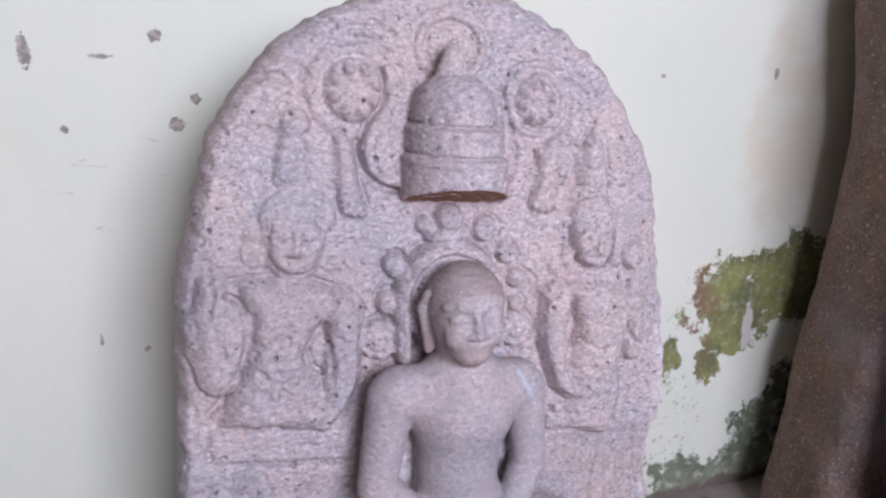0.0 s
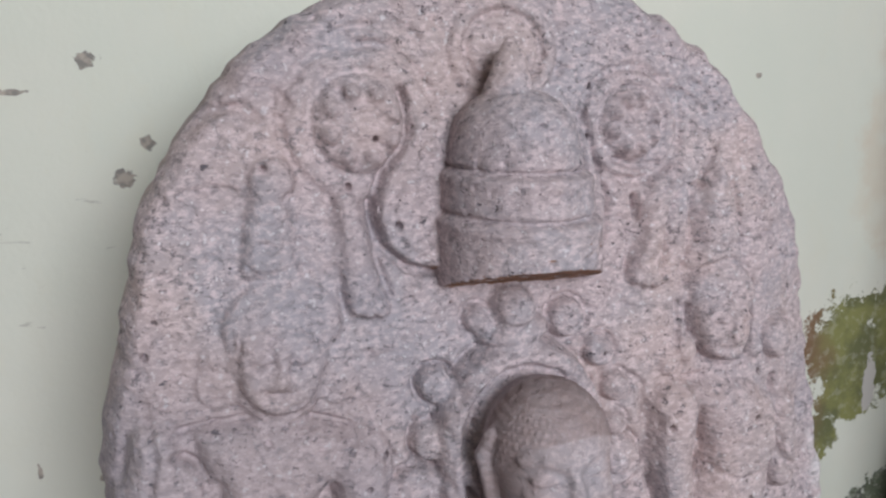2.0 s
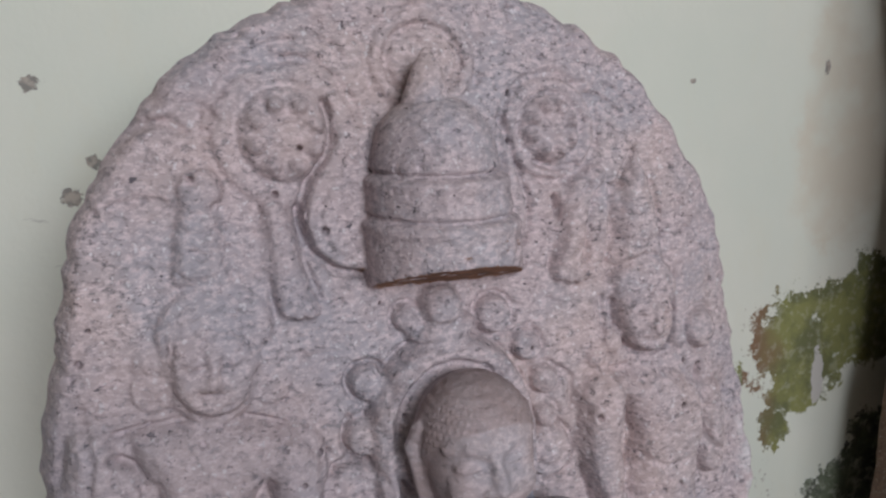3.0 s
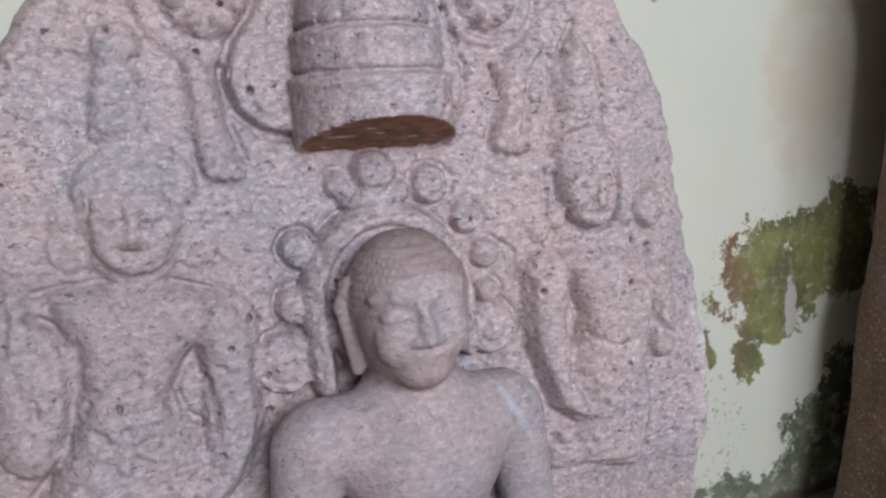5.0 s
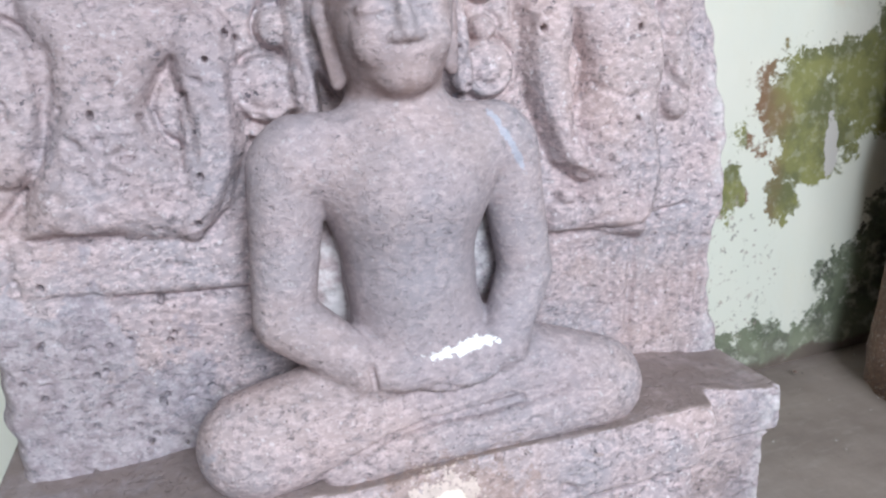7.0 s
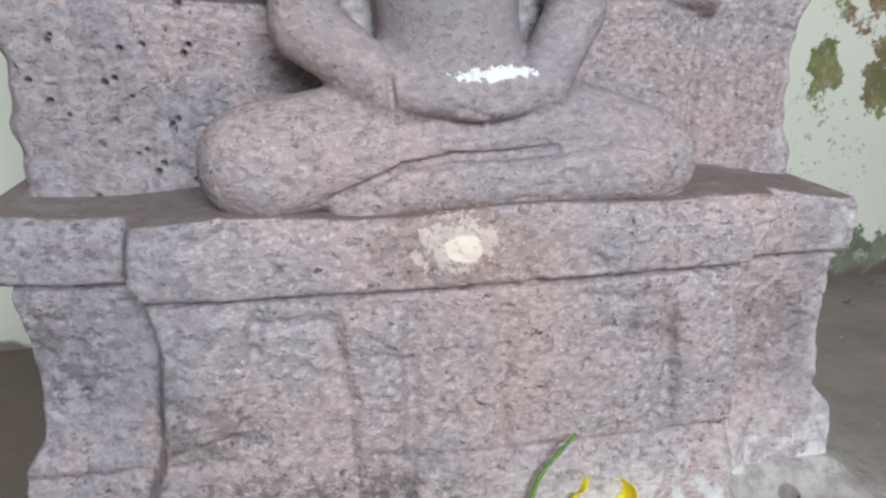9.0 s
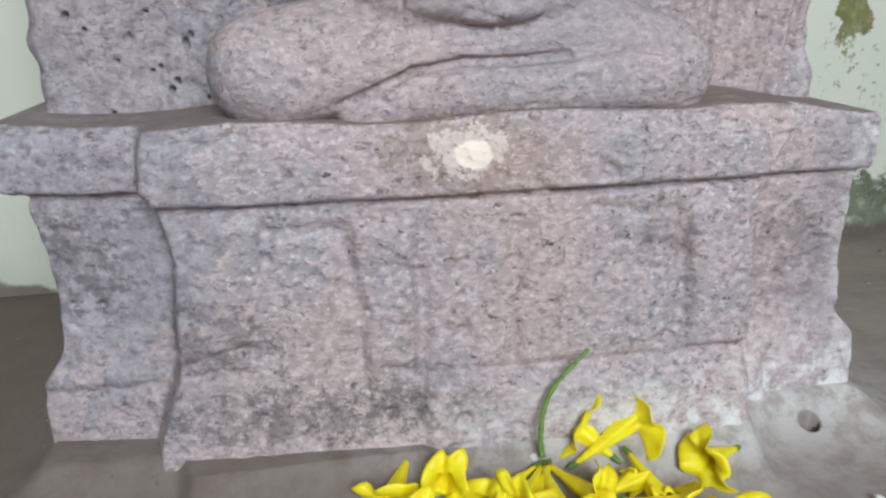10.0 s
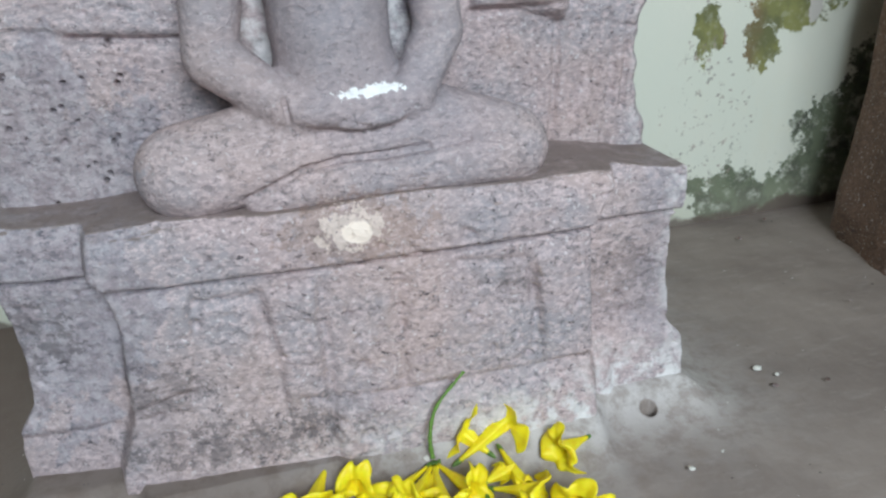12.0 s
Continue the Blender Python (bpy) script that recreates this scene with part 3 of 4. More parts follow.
        r.ring(cx, cz, rr * 1.62, 0.007, -0.006)
        for k in range(8):
            a = 2 * math.pi * (k + 0.3) / 8
            r.dome(cx + 0.68 * rr * math.cos(a), cz + 0.68 * rr * math.sin(a), rr * 0.22, rr * 0.22, 0.034, 0.5)
            r.line([(cx + 0.42 * rr * math.cos(a + 0.39), cz + 0.42 * rr * math.sin(a + 0.39)), (cx + 0.94 * rr * math.cos(a + 0.39), cz + 0.94 * rr * math.sin(a + 0.39))], 0.004, -0.007)
    # looped cloth on both sides of the canopy
    r.poly([(-0.091, 1.226), (-0.091, 1.199), (-0.119, 1.166), (-0.135, 1.127), (-0.13, 1.09), (-0.104, 1.065), (-0.066, 1.052), (-0.042, 1.216)], 0.020, 0.012)
    r.line([(-0.091, 1.246), (-0.089, 1.208), (-0.107, 1.18), (-0.13, 1.149), (-0.138, 1.12), (-0.13, 1.087), (-0.106, 1.063), (-0.074, 1.053)], 0.007, -0.015)
    r.line([(-0.068, 1.203), (-0.102, 1.161), (-0.117, 1.125), (-0.112, 1.091), (-0.084, 1.068)], 0.006, -0.007)
    r.line([(-0.067, 1.165), (-0.087, 1.137), (-0.092, 1.1), (-0.074, 1.081)], 0.005, -0.005)
    r.poly([(0.116, 1.204), (0.13, 1.147), (0.138, 1.11), (0.132, 1.075), (0.107, 1.049), (0.102, 1.086)], 0.018, 0.010)
    r.line([(0.12, 1.208), (0.133, 1.147), (0.141, 1.11), (0.136, 1.074), (0.111, 1.046)], 0.006, -0.011)
    # legs of the hovering pair that hold the discs
    r.limb([(*(-0.164, 1.137), 0.014), (*(-0.162, 1.085), 0.020), (*(-0.157, 1.04), 0.018), (*(-0.139, 1.028), 0.012)], 0.024)
    r.line([(-0.175, 1.138), (-0.176, 1.087), (-0.178, 1.028)], 0.005, -0.008)
    r.line([(-0.138, 1.135), (-0.139, 1.082), (-0.127, 1.036), (-0.136, 1.022)], 0.005, -0.009)
    for p in ((-0.166, 1.029), (-0.154, 1.024), (-0.14, 1.023)):
        r.dome(*p, 0.007, 0.008, 0.026, 0.5)
    r.limb([(*(0.21, 1.115), 0.015), (*(0.193, 1.072), 0.020), (*(0.182, 1.028), 0.019)], 0.028)
    r.limb([(*(0.235, 1.129), 0.012), (*(0.208, 1.103), 0.014)], 0.024)
    r.line([(0.176, 1.106), (0.179, 1.068), (0.159, 1.021)], 0.006, -0.012)
    r.line([(0.236, 1.113), (0.216, 1.069), (0.208, 1.017)], 0.005, -0.007)
    r.line([(0.23, 1.131), (0.209, 1.107), (0.181, 1.092)], 0.005, -0.010)
    r.line([(0.157, 1.153), (0.18, 1.141), (0.209, 1.143)], 0.006, -0.012)
    for p in ((0.165, 1.016), (0.178, 1.011), (0.191, 1.009), (0.203, 1.012)):
        r.dome(*p, 0.007, 0.010, 0.030, 0.5)
    r.line([(0.258, 1.111), (0.25, 1.053), (0.236, 1.013)], 0.005, -0.010)
    r.line([(0.294, 1.151), (0.266, 1.11)], 0.006, -0.008)
    # halo behind the bud of the canopy
    cx, cz = (0.031, 1.283)
    r.ring(cx, cz, 0.067, 0.008, -0.004, 0.9)
    r.ring(cx, cz, 0.057, 0.009, 0.006, 0.9)
    r.ring(cx, cz, 0.045, 0.006, -0.006, 0.9)
    # shallow folds along the upper rim
    for a, b in (((-0.244, 1.26), (-0.207, 1.239)), ((-0.166, 1.305), (-0.105, 1.313)), ((-0.146, 1.289), (-0.092, 1.294)), ((-0.093, 1.316), (-0.064, 1.296)), ((-0.3, 1.228), (-0.253, 1.243)), ((-0.292, 1.238), (-0.241, 1.23)), ((0.241, 1.227), (0.284, 1.191)), ((0.265, 1.234), (0.295, 1.203)), ((0.314, 1.105), (0.321, 1.028)), ((-0.326, 1.161), (-0.271, 1.159)), ((0.144, 1.336), (0.204, 1.306))):
        r.line([a, ((a[0] + b[0]) / 2 + 0.003, (a[1] + b[1]) / 2 + 0.006), b], 0.006, -0.006)
    # arch round the head, its curls and the knob on top
    r.dome(0.004, 0.862, 0.080, 0.090, 0.062, 0.15)
    bow = np.linspace(math.pi, 0, 15)
    r.limb([(-0.083, 0.78, 0.014)] + [(0.004 + 0.087 * math.cos(a), 0.862 + 0.096 * math.sin(a), 0.015) for a in bow] + [(0.091, 0.79, 0.014)], 0.058, 0.3)
    r.line([(-0.098, 0.78)] + [(0.004 + 0.102 * math.cos(a), 0.862 + 0.111 * math.sin(a)) for a in bow] + [(0.106, 0.79)], 0.006, -0.013)
    r.line([(-0.089, 0.79)] + [(0.004 + 0.093 * math.cos(a), 0.862 + 0.101 * math.sin(a)) for a in bow], 0.004, -0.005)
    r.line([(0.004 + 0.073 * math.cos(a), 0.862 + 0.083 * math.sin(a)) for a in bow], 0.005, -0.010)
    r.dome(0.006, 0.980, 0.044, 0.018, 0.052, 0.4)
    r.dome(0.008, 1.004, 0.027, 0.026, 0.060, 0.45)
    r.line([(-0.018, 0.991), (0.008, 0.988), (0.032, 0.990)], 0.004, -0.010)
    for p, rr in (((-0.088, 0.932), 0.021), ((-0.102, 0.872), 0.021), ((-0.121, 0.811), 0.036), ((-0.032, 0.996), 0.016), ((0.075, 0.982), 0.023), ((0.113, 0.937), 0.019), ((0.131, 0.891), 0.018), ((0.126, 0.8), 0.033), ((0.128, 0.846), 0.015)):
        r.dome(*p, rr, rr, 0.026, 0.2)
        r.ring(*p, rr * 0.55, 0.006, -0.006)
        r.ring(*p, rr * 1.04, 0.006, -0.010)
    for a, b, c in (((-0.099, 0.954), (-0.114, 0.936), (-0.1, 0.916)), ((-0.073, 0.951), (-0.068, 0.926), (-0.089, 0.914)), ((-0.115, 0.898), (-0.123, 0.869), (-0.113, 0.844)), ((-0.14, 0.842), (-0.149, 0.807), (-0.129, 0.781)), ((0.114, 0.913), (0.12, 0.886), (0.109, 0.862)), ((0.154, 0.9), (0.169, 0.885), (0.164, 0.847))):
        r.line([a, b, c], 0.005, -0.008)
    # stone left standing between the arms and the trunk of the seated figure
    r.dome(-0.098, 0.605, 0.050, 0.115, 0.062, 0.3)
    r.dome(0.092, 0.600, 0.045, 0.105, 0.062, 0.3)
    # ledges under the attendants
    r.line([(-0.314, 0.614), (-0.245, 0.603), (-0.178, 0.597)], 0.006, -0.012)
    r.line([(-0.357, 0.693), (-0.323, 0.686), (-0.291, 0.684)], 0.005, -0.010)
    r.line([(-0.41, 0.676), (-0.359, 0.671), (-0.308, 0.659)], 0.004, -0.005)
    r.line([(-0.302, 0.658), (-0.308, 0.616)], 0.005, -0.006)
    r.line([(-0.23, 0.68), (-0.196, 0.691), (-0.175, 0.727)], 0.006, -0.008)
    r.poly([(-0.414, 0.637), (-0.401, 0.693), (-0.303, 0.679), (-0.169, 0.662), (-0.18, 0.603), (-0.311, 0.617)], 0.012, 0.010)
    r.soften(1)
    r.h = np.where(r.h > 0, 0.62 * r.h, 1.1 * r.h)
    # open pits in the bare ground beside the knee, and a few above
    rnd = random.Random(3)
    pits = [(rnd.uniform(-0.44, -0.26), rnd.uniform(0.40, 0.58), rnd.uniform(0.0018, 0.0032)) for _ in range(24)]
    pits += [(rnd.uniform(-0.40, 0.42), rnd.uniform(0.60, 1.32), rnd.uniform(0.0022, 0.0036)) for _ in range(40)]
    for cx, cz, rr in pits:
        r.h = r.h - 0.018 * np.clip(1.3 - ((r.x - cx) / rr) ** 2 - ((r.z - cz) / (rr * 1.3)) ** 2, 0, 1)
    return r


def ramp01(v, a, b):
    t = np.clip((v - a) / (b - a), 0, 1)
    return t * t * (3 - 2 * t)


def outline(x, z):
    """Below zero inside the slab's round-topped outline."""
    a = np.arctan2(z - 0.86, x)
    rnd = np.random.RandomState(11)
    turns = np.linspace(-4, 4, 260)
    chips = 0.008 * np.interp(a, turns, rnd.rand(260) - 0.5) + 0.010 * np.interp(a, turns[::5], rnd.rand(52) - 0.5)
    wide = np.where(x > 0.008, 0.448, 0.446 - 0.015 * ramp01(z, 0.88, 1.02))
    top = ((np.abs((x - 0.008) / wide) ** 2.12 + np.abs((z - 0.86) / 0.516) ** 2.12) ** (1 / 2.12) - 1) * 0.45 + chips
    right = np.interp(z, (0.35, 0.44, 0.50, 0.60, 0.67, 0.75, 0.89), (0.458, 0.446, 0.438, 0.450, 0.460, 0.461, 0.452))
    left = np.interp(z, (0.35, 0.42, 0.52, 0.70, 0.89), (0.475, 0.468, 0.460, 0.448, 0.436))
    side = np.where(x > 0, x - right, -x - left) + 0.003 * np.sin(z * 61) + 0.002 * np.sin(z * 137 + 1)
    w = ramp01(z, 0.83, 0.89)
    return top * w + side * (1 - w)


def pedestal_relief():
    """Worn pilasters, panels and pits on the pedestal's face; heights in metres."""
    r = Relief(PX, PZ)
    r.poly([(-0.286, 0.296), (-0.203, 0.295), (-0.218, 0.172), (-0.316, 0.142)], 0.008, 0.006)
    r.poly([(0.219, 0.288), (0.29, 0.289), (0.307, 0.125), (0.229, 0.127)], 0.008, 0.006)
    r.poly([(-0.121, 0.288), (-0.053, 0.289), (-0.058, 0.135), (-0.113, 0.133), (-0.112, 0.202)], 0.006, 0.006)
    r.poly([(0.051, 0.283), (0.094, 0.283), (0.097, 0.127), (0.046, 0.125)], 0.004, 0.008)
    r.poly([(-0.056, 0.121), (0.098, 0.117), (0.341, 0.094), (0.357, -0.047), (-0.059, 0.026)], 0.014, 0.012)
    for pts, w, d in (([(-0.201, 0.286), (-0.204, 0.261), (-0.202, 0.243)], 0.006, 9), ([(-0.195, 0.283), (-0.166, 0.284), (-0.133, 0.282)], 0.006, 11), ([(-0.194, 0.282), (-0.195, 0.255)], 0.005, 7),
                      ([(-0.124, 0.285), (-0.125, 0.245), (-0.13, 0.215)], 0.007, 13), ([(-0.117, 0.244), (-0.112, 0.202), (-0.116, 0.113)], 0.006, 10), ([(-0.109, 0.242), (-0.076, 0.243), (-0.055, 0.233)], 0.005, 8),
                      ([(-0.049, 0.283), (-0.053, 0.234), (-0.051, 0.185), (-0.056, 0.125)], 0.007, 12), ([(-0.037, 0.268), (-0.038, 0.221)], 0.004, 5), ([(0.047, 0.277), (0.041, 0.245), (0.043, 0.212)], 0.007, 13), ([(0.057, 0.274), (0.054, 0.232)], 0.005, 8), ([(0.041, 0.178), (0.04, 0.126)], 0.005, 7),
                      ([(0.218, 0.264), (0.219, 0.231), (0.224, 0.199)], 0.006, 12), ([(0.224, 0.199), (0.218, 0.151), (0.194, 0.135)], 0.006, 10), ([(0.123, 0.291), (0.164, 0.283), (0.209, 0.282)], 0.005, 9), ([(0.274, 0.272), (0.282, 0.207), (0.286, 0.134)], 0.004, 5), ([(0.184, 0.252), (0.185, 0.215)], 0.004, 5),
                      ([(-0.154, 0.235), (-0.132, 0.227)], 0.005, 6), ([(-0.008, 0.266), (-0.012, 0.207)], 0.005, 4), ([(0.018, 0.204), (0.013, 0.154)], 0.005, 6), ([(-0.076, 0.236), (-0.078, 0.149)], 0.004, 4), ([(-0.316, 0.142), (-0.232, 0.165), (-0.159, 0.167)], 0.004, 4),
                      ([(-0.056, 0.123), (0.018, 0.121), (0.098, 0.12), (0.302, 0.123)], 0.006, 10), ([(-0.456, 0.1), (-0.395, 0.101), (-0.33, 0.107)], 0.006, 12), ([(-0.292, 0.135), (-0.241, 0.138)], 0.005, 5), ([(-0.406, 0.281), (-0.381, 0.276)], 0.005, 8)):
        r.line(pts, 1.35 * w, -0.0007 * d)
    r.line([(-0.214, 0.37), (-0.221, 0.347)], 0.004, -0.008)
    r.line([(0.131, 0.332), (0.142, 0.325)], 0.006, -0.012)
    r.line([(-0.035, 0.338), (-0.028, 0.313)], 0.005, -0.006)
    r.line([(0.057, 0.321), (0.085, 0.307), (0.122, 0.306)], 0.005, -0.008)
    for p, rr in (((-0.223, 0.159), 0.009), ((-0.01, 0.168), 0.009), ((-0.045, 0.097), 0.006), ((0.131, 0.215), 0.006), ((0.36, 0.178), 0.008), ((0.37, 0.154), 0.008), ((-0.09, 0.083), 0.008), ((-0.012, 0.075), 0.008), ((-0.268, 0.136), 0.006), ((-0.201, 0.256), 0.006), ((0.218, 0.237), 0.006), ((-0.175, 0.306), 0.007), ((0.202, 0.162), 0.005), ((0.086, 0.23), 0.005), ((-0.379, 0.194), 0.006), ((-0.405, 0.242), 0.005)):
        r.h = r.h - 0.013 * np.clip(1 - ((r.x - p[0]) ** 2 + (r.z - p[1]) ** 2) / rr ** 2, 0, 1)
    rnd = random.Random(12)
    for _ in range(120):
        cx, cz, rr = rnd.uniform(-0.44, 0.44), rnd.uniform(0.02, 0.37), rnd.uniform(0.0022, 0.0042)
        r.h = r.h - 0.008 * np.clip(1 - ((r.x - cx) / (rr * rnd.uniform(0.8, 1.6))) ** 2 - ((r.z - cz) / rr) ** 2, 0, 1)
    r.soften(2)
    return 0.8 * r.h


def pedestal_front(x, z):
    """How far forward the pedestal's face stands, as a y for each x and z."""
    y = 1.150 + 0.13 * np.minimum(x - 0.13, 0) ** 2
    bend = np.interp(z, (0.0, 0.054, 0.136, 0.255, 0.306, 0.329, 0.38), (-0.335, -0.331, -0.303, -0.291, -0.300, -0.314, -0.306))
    wing = np.maximum(1 - ramp01(x - bend, -0.008, 0.008), ramp01(x - np.interp(z, (0.29, 0.31, 0.36), (0.304, 0.304, 0.332)), -0.010, 0.014))
    y = y + wing * 0.046
    low = 0.309 - 0.012 * wing * (x > 0) + 0.006 * wing * (x < 0) + 0.0006 * np.sin(x * 40)
    band = ramp01(z, low - 0.003, low + 0.008)
    round_top = np.clip((z - 0.352) / 0.03, 0, 1) ** 2 * 0.014
    cut = np.exp(-(((z - low + 0.001) / 0.0026) ** 2)) * 0.011
    waist = 0.008 * np.sin(np.clip((z - 0.12) / 0.18, 0, 1) * math.pi) * wing
    y = y + (1 - band) * 0.007 + cut + round_top + waist
    flare = np.clip((0.14 - z) / 0.14, 0, 1)
    y = y - 0.022 * flare ** 1.6 * (1 - 0.6 * wing) - 0.008 * ramp01(z, 0.132, 0.112) * wing
    return y - pedestal_relief()


def capsule(p, a, b, ra, rb):
    a, b = np.array(a), np.array(b)
    d = b - a
    t = np.clip(sum((p[k] - a[k]) * d[k] for k in range(3)) / (d @ d), 0, 1)
    return np.sqrt(sum((p[k] - a[k] - t * d[k]) ** 2 for k in range(3))) - (ra + (rb - ra) * t)


def ball(p, c, r):
    k0 = np.sqrt(sum(((p[k] - c[k]) / r[k]) ** 2 for k in range(3)))
    k1 = np.sqrt(sum(((p[k] - c[k]) / r[k] ** 2) ** 2 for k in range(3))) + 1e-6
    return k0 * (k0 - 1) / k1


class Field:
    """Signed distance on the grid; each form is worked out only near itself."""

    def __init__(self, f=None):
        self.f = np.full((len(X), len(Y), len(Z)), 0.3, np.float32) if f is None else f

    def window(self, lo, hi):
        s = []
        for axis, a, b in zip((X, Y, Z), lo, hi):
            i, j = np.searchsorted(axis, (a, b))
            s.append(slice(max(i - 1, 0), j + 1))
        p = (X[s[0]][:, None, None], Y[s[1]][None, :, None], Z[s[2]][None, None, :])
        return tuple(s), p

    def add(self, lo, hi, shape, k=0.012, cut=False):
        s, p = self.window(np.array(lo) - 0.04, np.array(hi) + 0.04)
        v = shape(p)
        self.f[s] = -smooth_min(-self.f[s], v, k) if cut else smooth_min(self.f[s], v, k)

    def limb(self, a, b, ra, rb, k=0.012):
        m = max(ra, rb)
        self.add(np.minimum(a, b) - m, np.maximum(a, b) + m, lambda p: capsule(p, a, b, ra, rb), k)

    def ball(self, c, r, k=0.012, cut=False):
        self.add(np.array(c) - r, np.array(c) + r, lambda p: ball(p, c, r), k, cut)


def seated_figure():
    """The smooth seated figure, head, arms and folded legs."""
    g = Field()
    # trunk
    g.ball((0.0, 1.205, 0.705), (0.094, 0.086, 0.085))
    g.ball((-0.006, 1.212, 0.600), (0.073, 0.074, 0.115), 0.035)
    g.ball((-0.006, 1.212, 0.530), (0.082, 0.070, 0.06), 0.02)
    g.limb((-0.106, 1.202, 0.744), (0.100, 1.202, 0.733), 0.045, 0.042, 0.022)
    g.limb((0.0, 1.220, 0.74), (0.003, 1.205, 0.83), 0.060, 0.044, 0.02)
    # arms
    g.limb((-0.120, 1.202, 0.738), (-0.147, 1.200, 0.590), 0.040, 0.033, 0.006)
    g.limb(carve(-0.130, 1.236, 0.552), carve(-0.058, 1.203, 0.496), 0.035, 0.027, 0.006)
    g.limb(carve(-0.058, 1.203, 0.496), carve(0.0, 1.194, 0.488), 0.027, 0.023, 0.008)
    g.limb((0.114, 1.202, 0.724), (0.125, 1.200, 0.585), 0.036, 0.030, 0.006)
    g.limb(carve(0.132, 1.236, 0.558), carve(0.088, 1.203, 0.494), 0.031, 0.027, 0.006)
    g.limb(carve(0.088, 1.203, 0.494), carve(0.03, 1.194, 0.485), 0.027, 0.022, 0.008)
    g.ball(carve(-0.006, 1.188, 0.487), (0.052, 0.023, 0.017), 0.005)
    g.ball(carve(0.032, 1.184, 0.476), (0.046, 0.022, 0.012), 0.003)
    # folded legs
    g.limb(carve(-0.05, 1.240, 0.452), carve(-0.185, 1.228, 0.428), 0.056, 0.058, 0.015)
    g.limb(carve(0.10, 1.240, 0.448), carve(0.208, 1.222, 0.412), 0.058, 0.055, 0.015)
    g.limb(carve(-0.175, 1.218, 0.418), carve(0.11, 1.208, 0.454), 0.047, 0.028, 0.005)
    g.limb(carve(-0.10, 1.203, 0.388), carve(-0.01, 1.198, 0.405), 0.022, 0.030, 0.003)
    g.limb(carve(-0.01, 1.198, 0.405), carve(0.195, 1.202, 0.412), 0.030, 0.042, 0.003)
    # the crease where one shin lies on the other, and the wrist line
    for pts, y, r in ((((-0.115, 0.398), (-0.049, 0.426), (-0.002, 0.433), (0.047, 0.431), (0.10, 0.434)), 1.187, 0.0048), (((0.10, 0.434), (0.15, 0.440)), 1.180, 0.0035), (((-0.060, 0.508), (-0.057, 0.474)), 1.182, 0.003), (((-0.01, 0.482), (0.03, 0.470)), 1.168, 0.002)):
        for p, q in zip(pts, pts[1:]):
            (ax, ay, az), (bx, by, bz) = carve(p[0], y, p[1]), carve(q[0], y, q[1])
            g.add((min(ax, bx), 1.07, min(az, bz)), (max(ax, bx), ay, max(az, bz)), lambda s: np.maximum(capsule((s[0], 0 * s[1], s[2]), (ax, 0, az), (bx, 0, bz), r, r), s[1] - ay), 0.004, True)
    # head
    g.ball((0.006, 1.205, 0.884), (0.061, 0.070, 0.066), 0.006)
    g.ball((0.003, 1.186, 0.851), (0.055, 0.054, 0.060), 0.016)
    g.ball((0.002, 1.152, 0.813), (0.026, 0.018, 0.015), 0.014)
    # close-cropped hair, a shade proud of the brow
    g.add((-0.07, 1.12, 0.85), (0.08, 1.29, 0.97), lambda p: np.maximum(ball(p, (0.006, 1.206, 0.884), (0.0645, 0.0725, 0.0685)), 0.914 - p[2] - 0.75 * (p[1] - 1.14)), 0.002)
    g.limb((0.002, 1.140, 0.895), (0.003, 1.127, 0.856), 0.0045, 0.0085, 0.008)
    for s in (-1, 1):
        g.ball((0.003 + s * 0.010, 1.133, 0.853), (0.0085, 0.008, 0.006), 0.004)
        g.ball((0.002 + s * 0.027, 1.134, 0.880), (0.019, 0.009, 0.011), 0.010, True)
        g.ball((0.002 + s * 0.027, 1.1485, 0.879), (0.015, 0.009, 0.0065), 0.005)
        g.limb((0.002 + s * 0.014, 1.1375, 0.8775), (0.002 + s * 0.038, 1.1425, 0.8765), 0.0012, 0.0012, 0.002)
        g.limb((0.002 + s * 0.006, 1.139, 0.895), (0.002 + s * 0.026, 1.1455, 0.900), 0.0025, 0.002, 0.010)
        g.limb((0.002 + s * 0.026, 1.1455, 0.900), (0.002 + s * 0.046, 1.159, 0.895), 0.002, 0.002, 0.010)
        g.ball((0.002 + s * 0.029, 1.149, 0.848), (0.018, 0.012, 0.018), 0.012)
        # long ears
        g.limb((0.004 + s * 0.060, 1.205, 0.905), (0.004 + s * 0.066, 1.212, 0.880), 0.008, 0.010, 0.003)
        g.limb((0.004 + s * 0.066, 1.212, 0.880), (0.004 + s * 0.060, 1.205, 0.812), 0.009, 0.007, 0.003)
        g.limb((0.004 + s * 0.056, 1.200, 0.870), (0.004 + s * 0.056, 1.202, 0.815), 0.005, 0.005, 0.003)
    g.ball((0.004, 1.1385, 0.8360), (0.014, 0.007, 0.0036), 0.005)
    g.ball((0.004, 1.1400, 0.8300), (0.011, 0.007, 0.0036), 0.005)
    return g.f


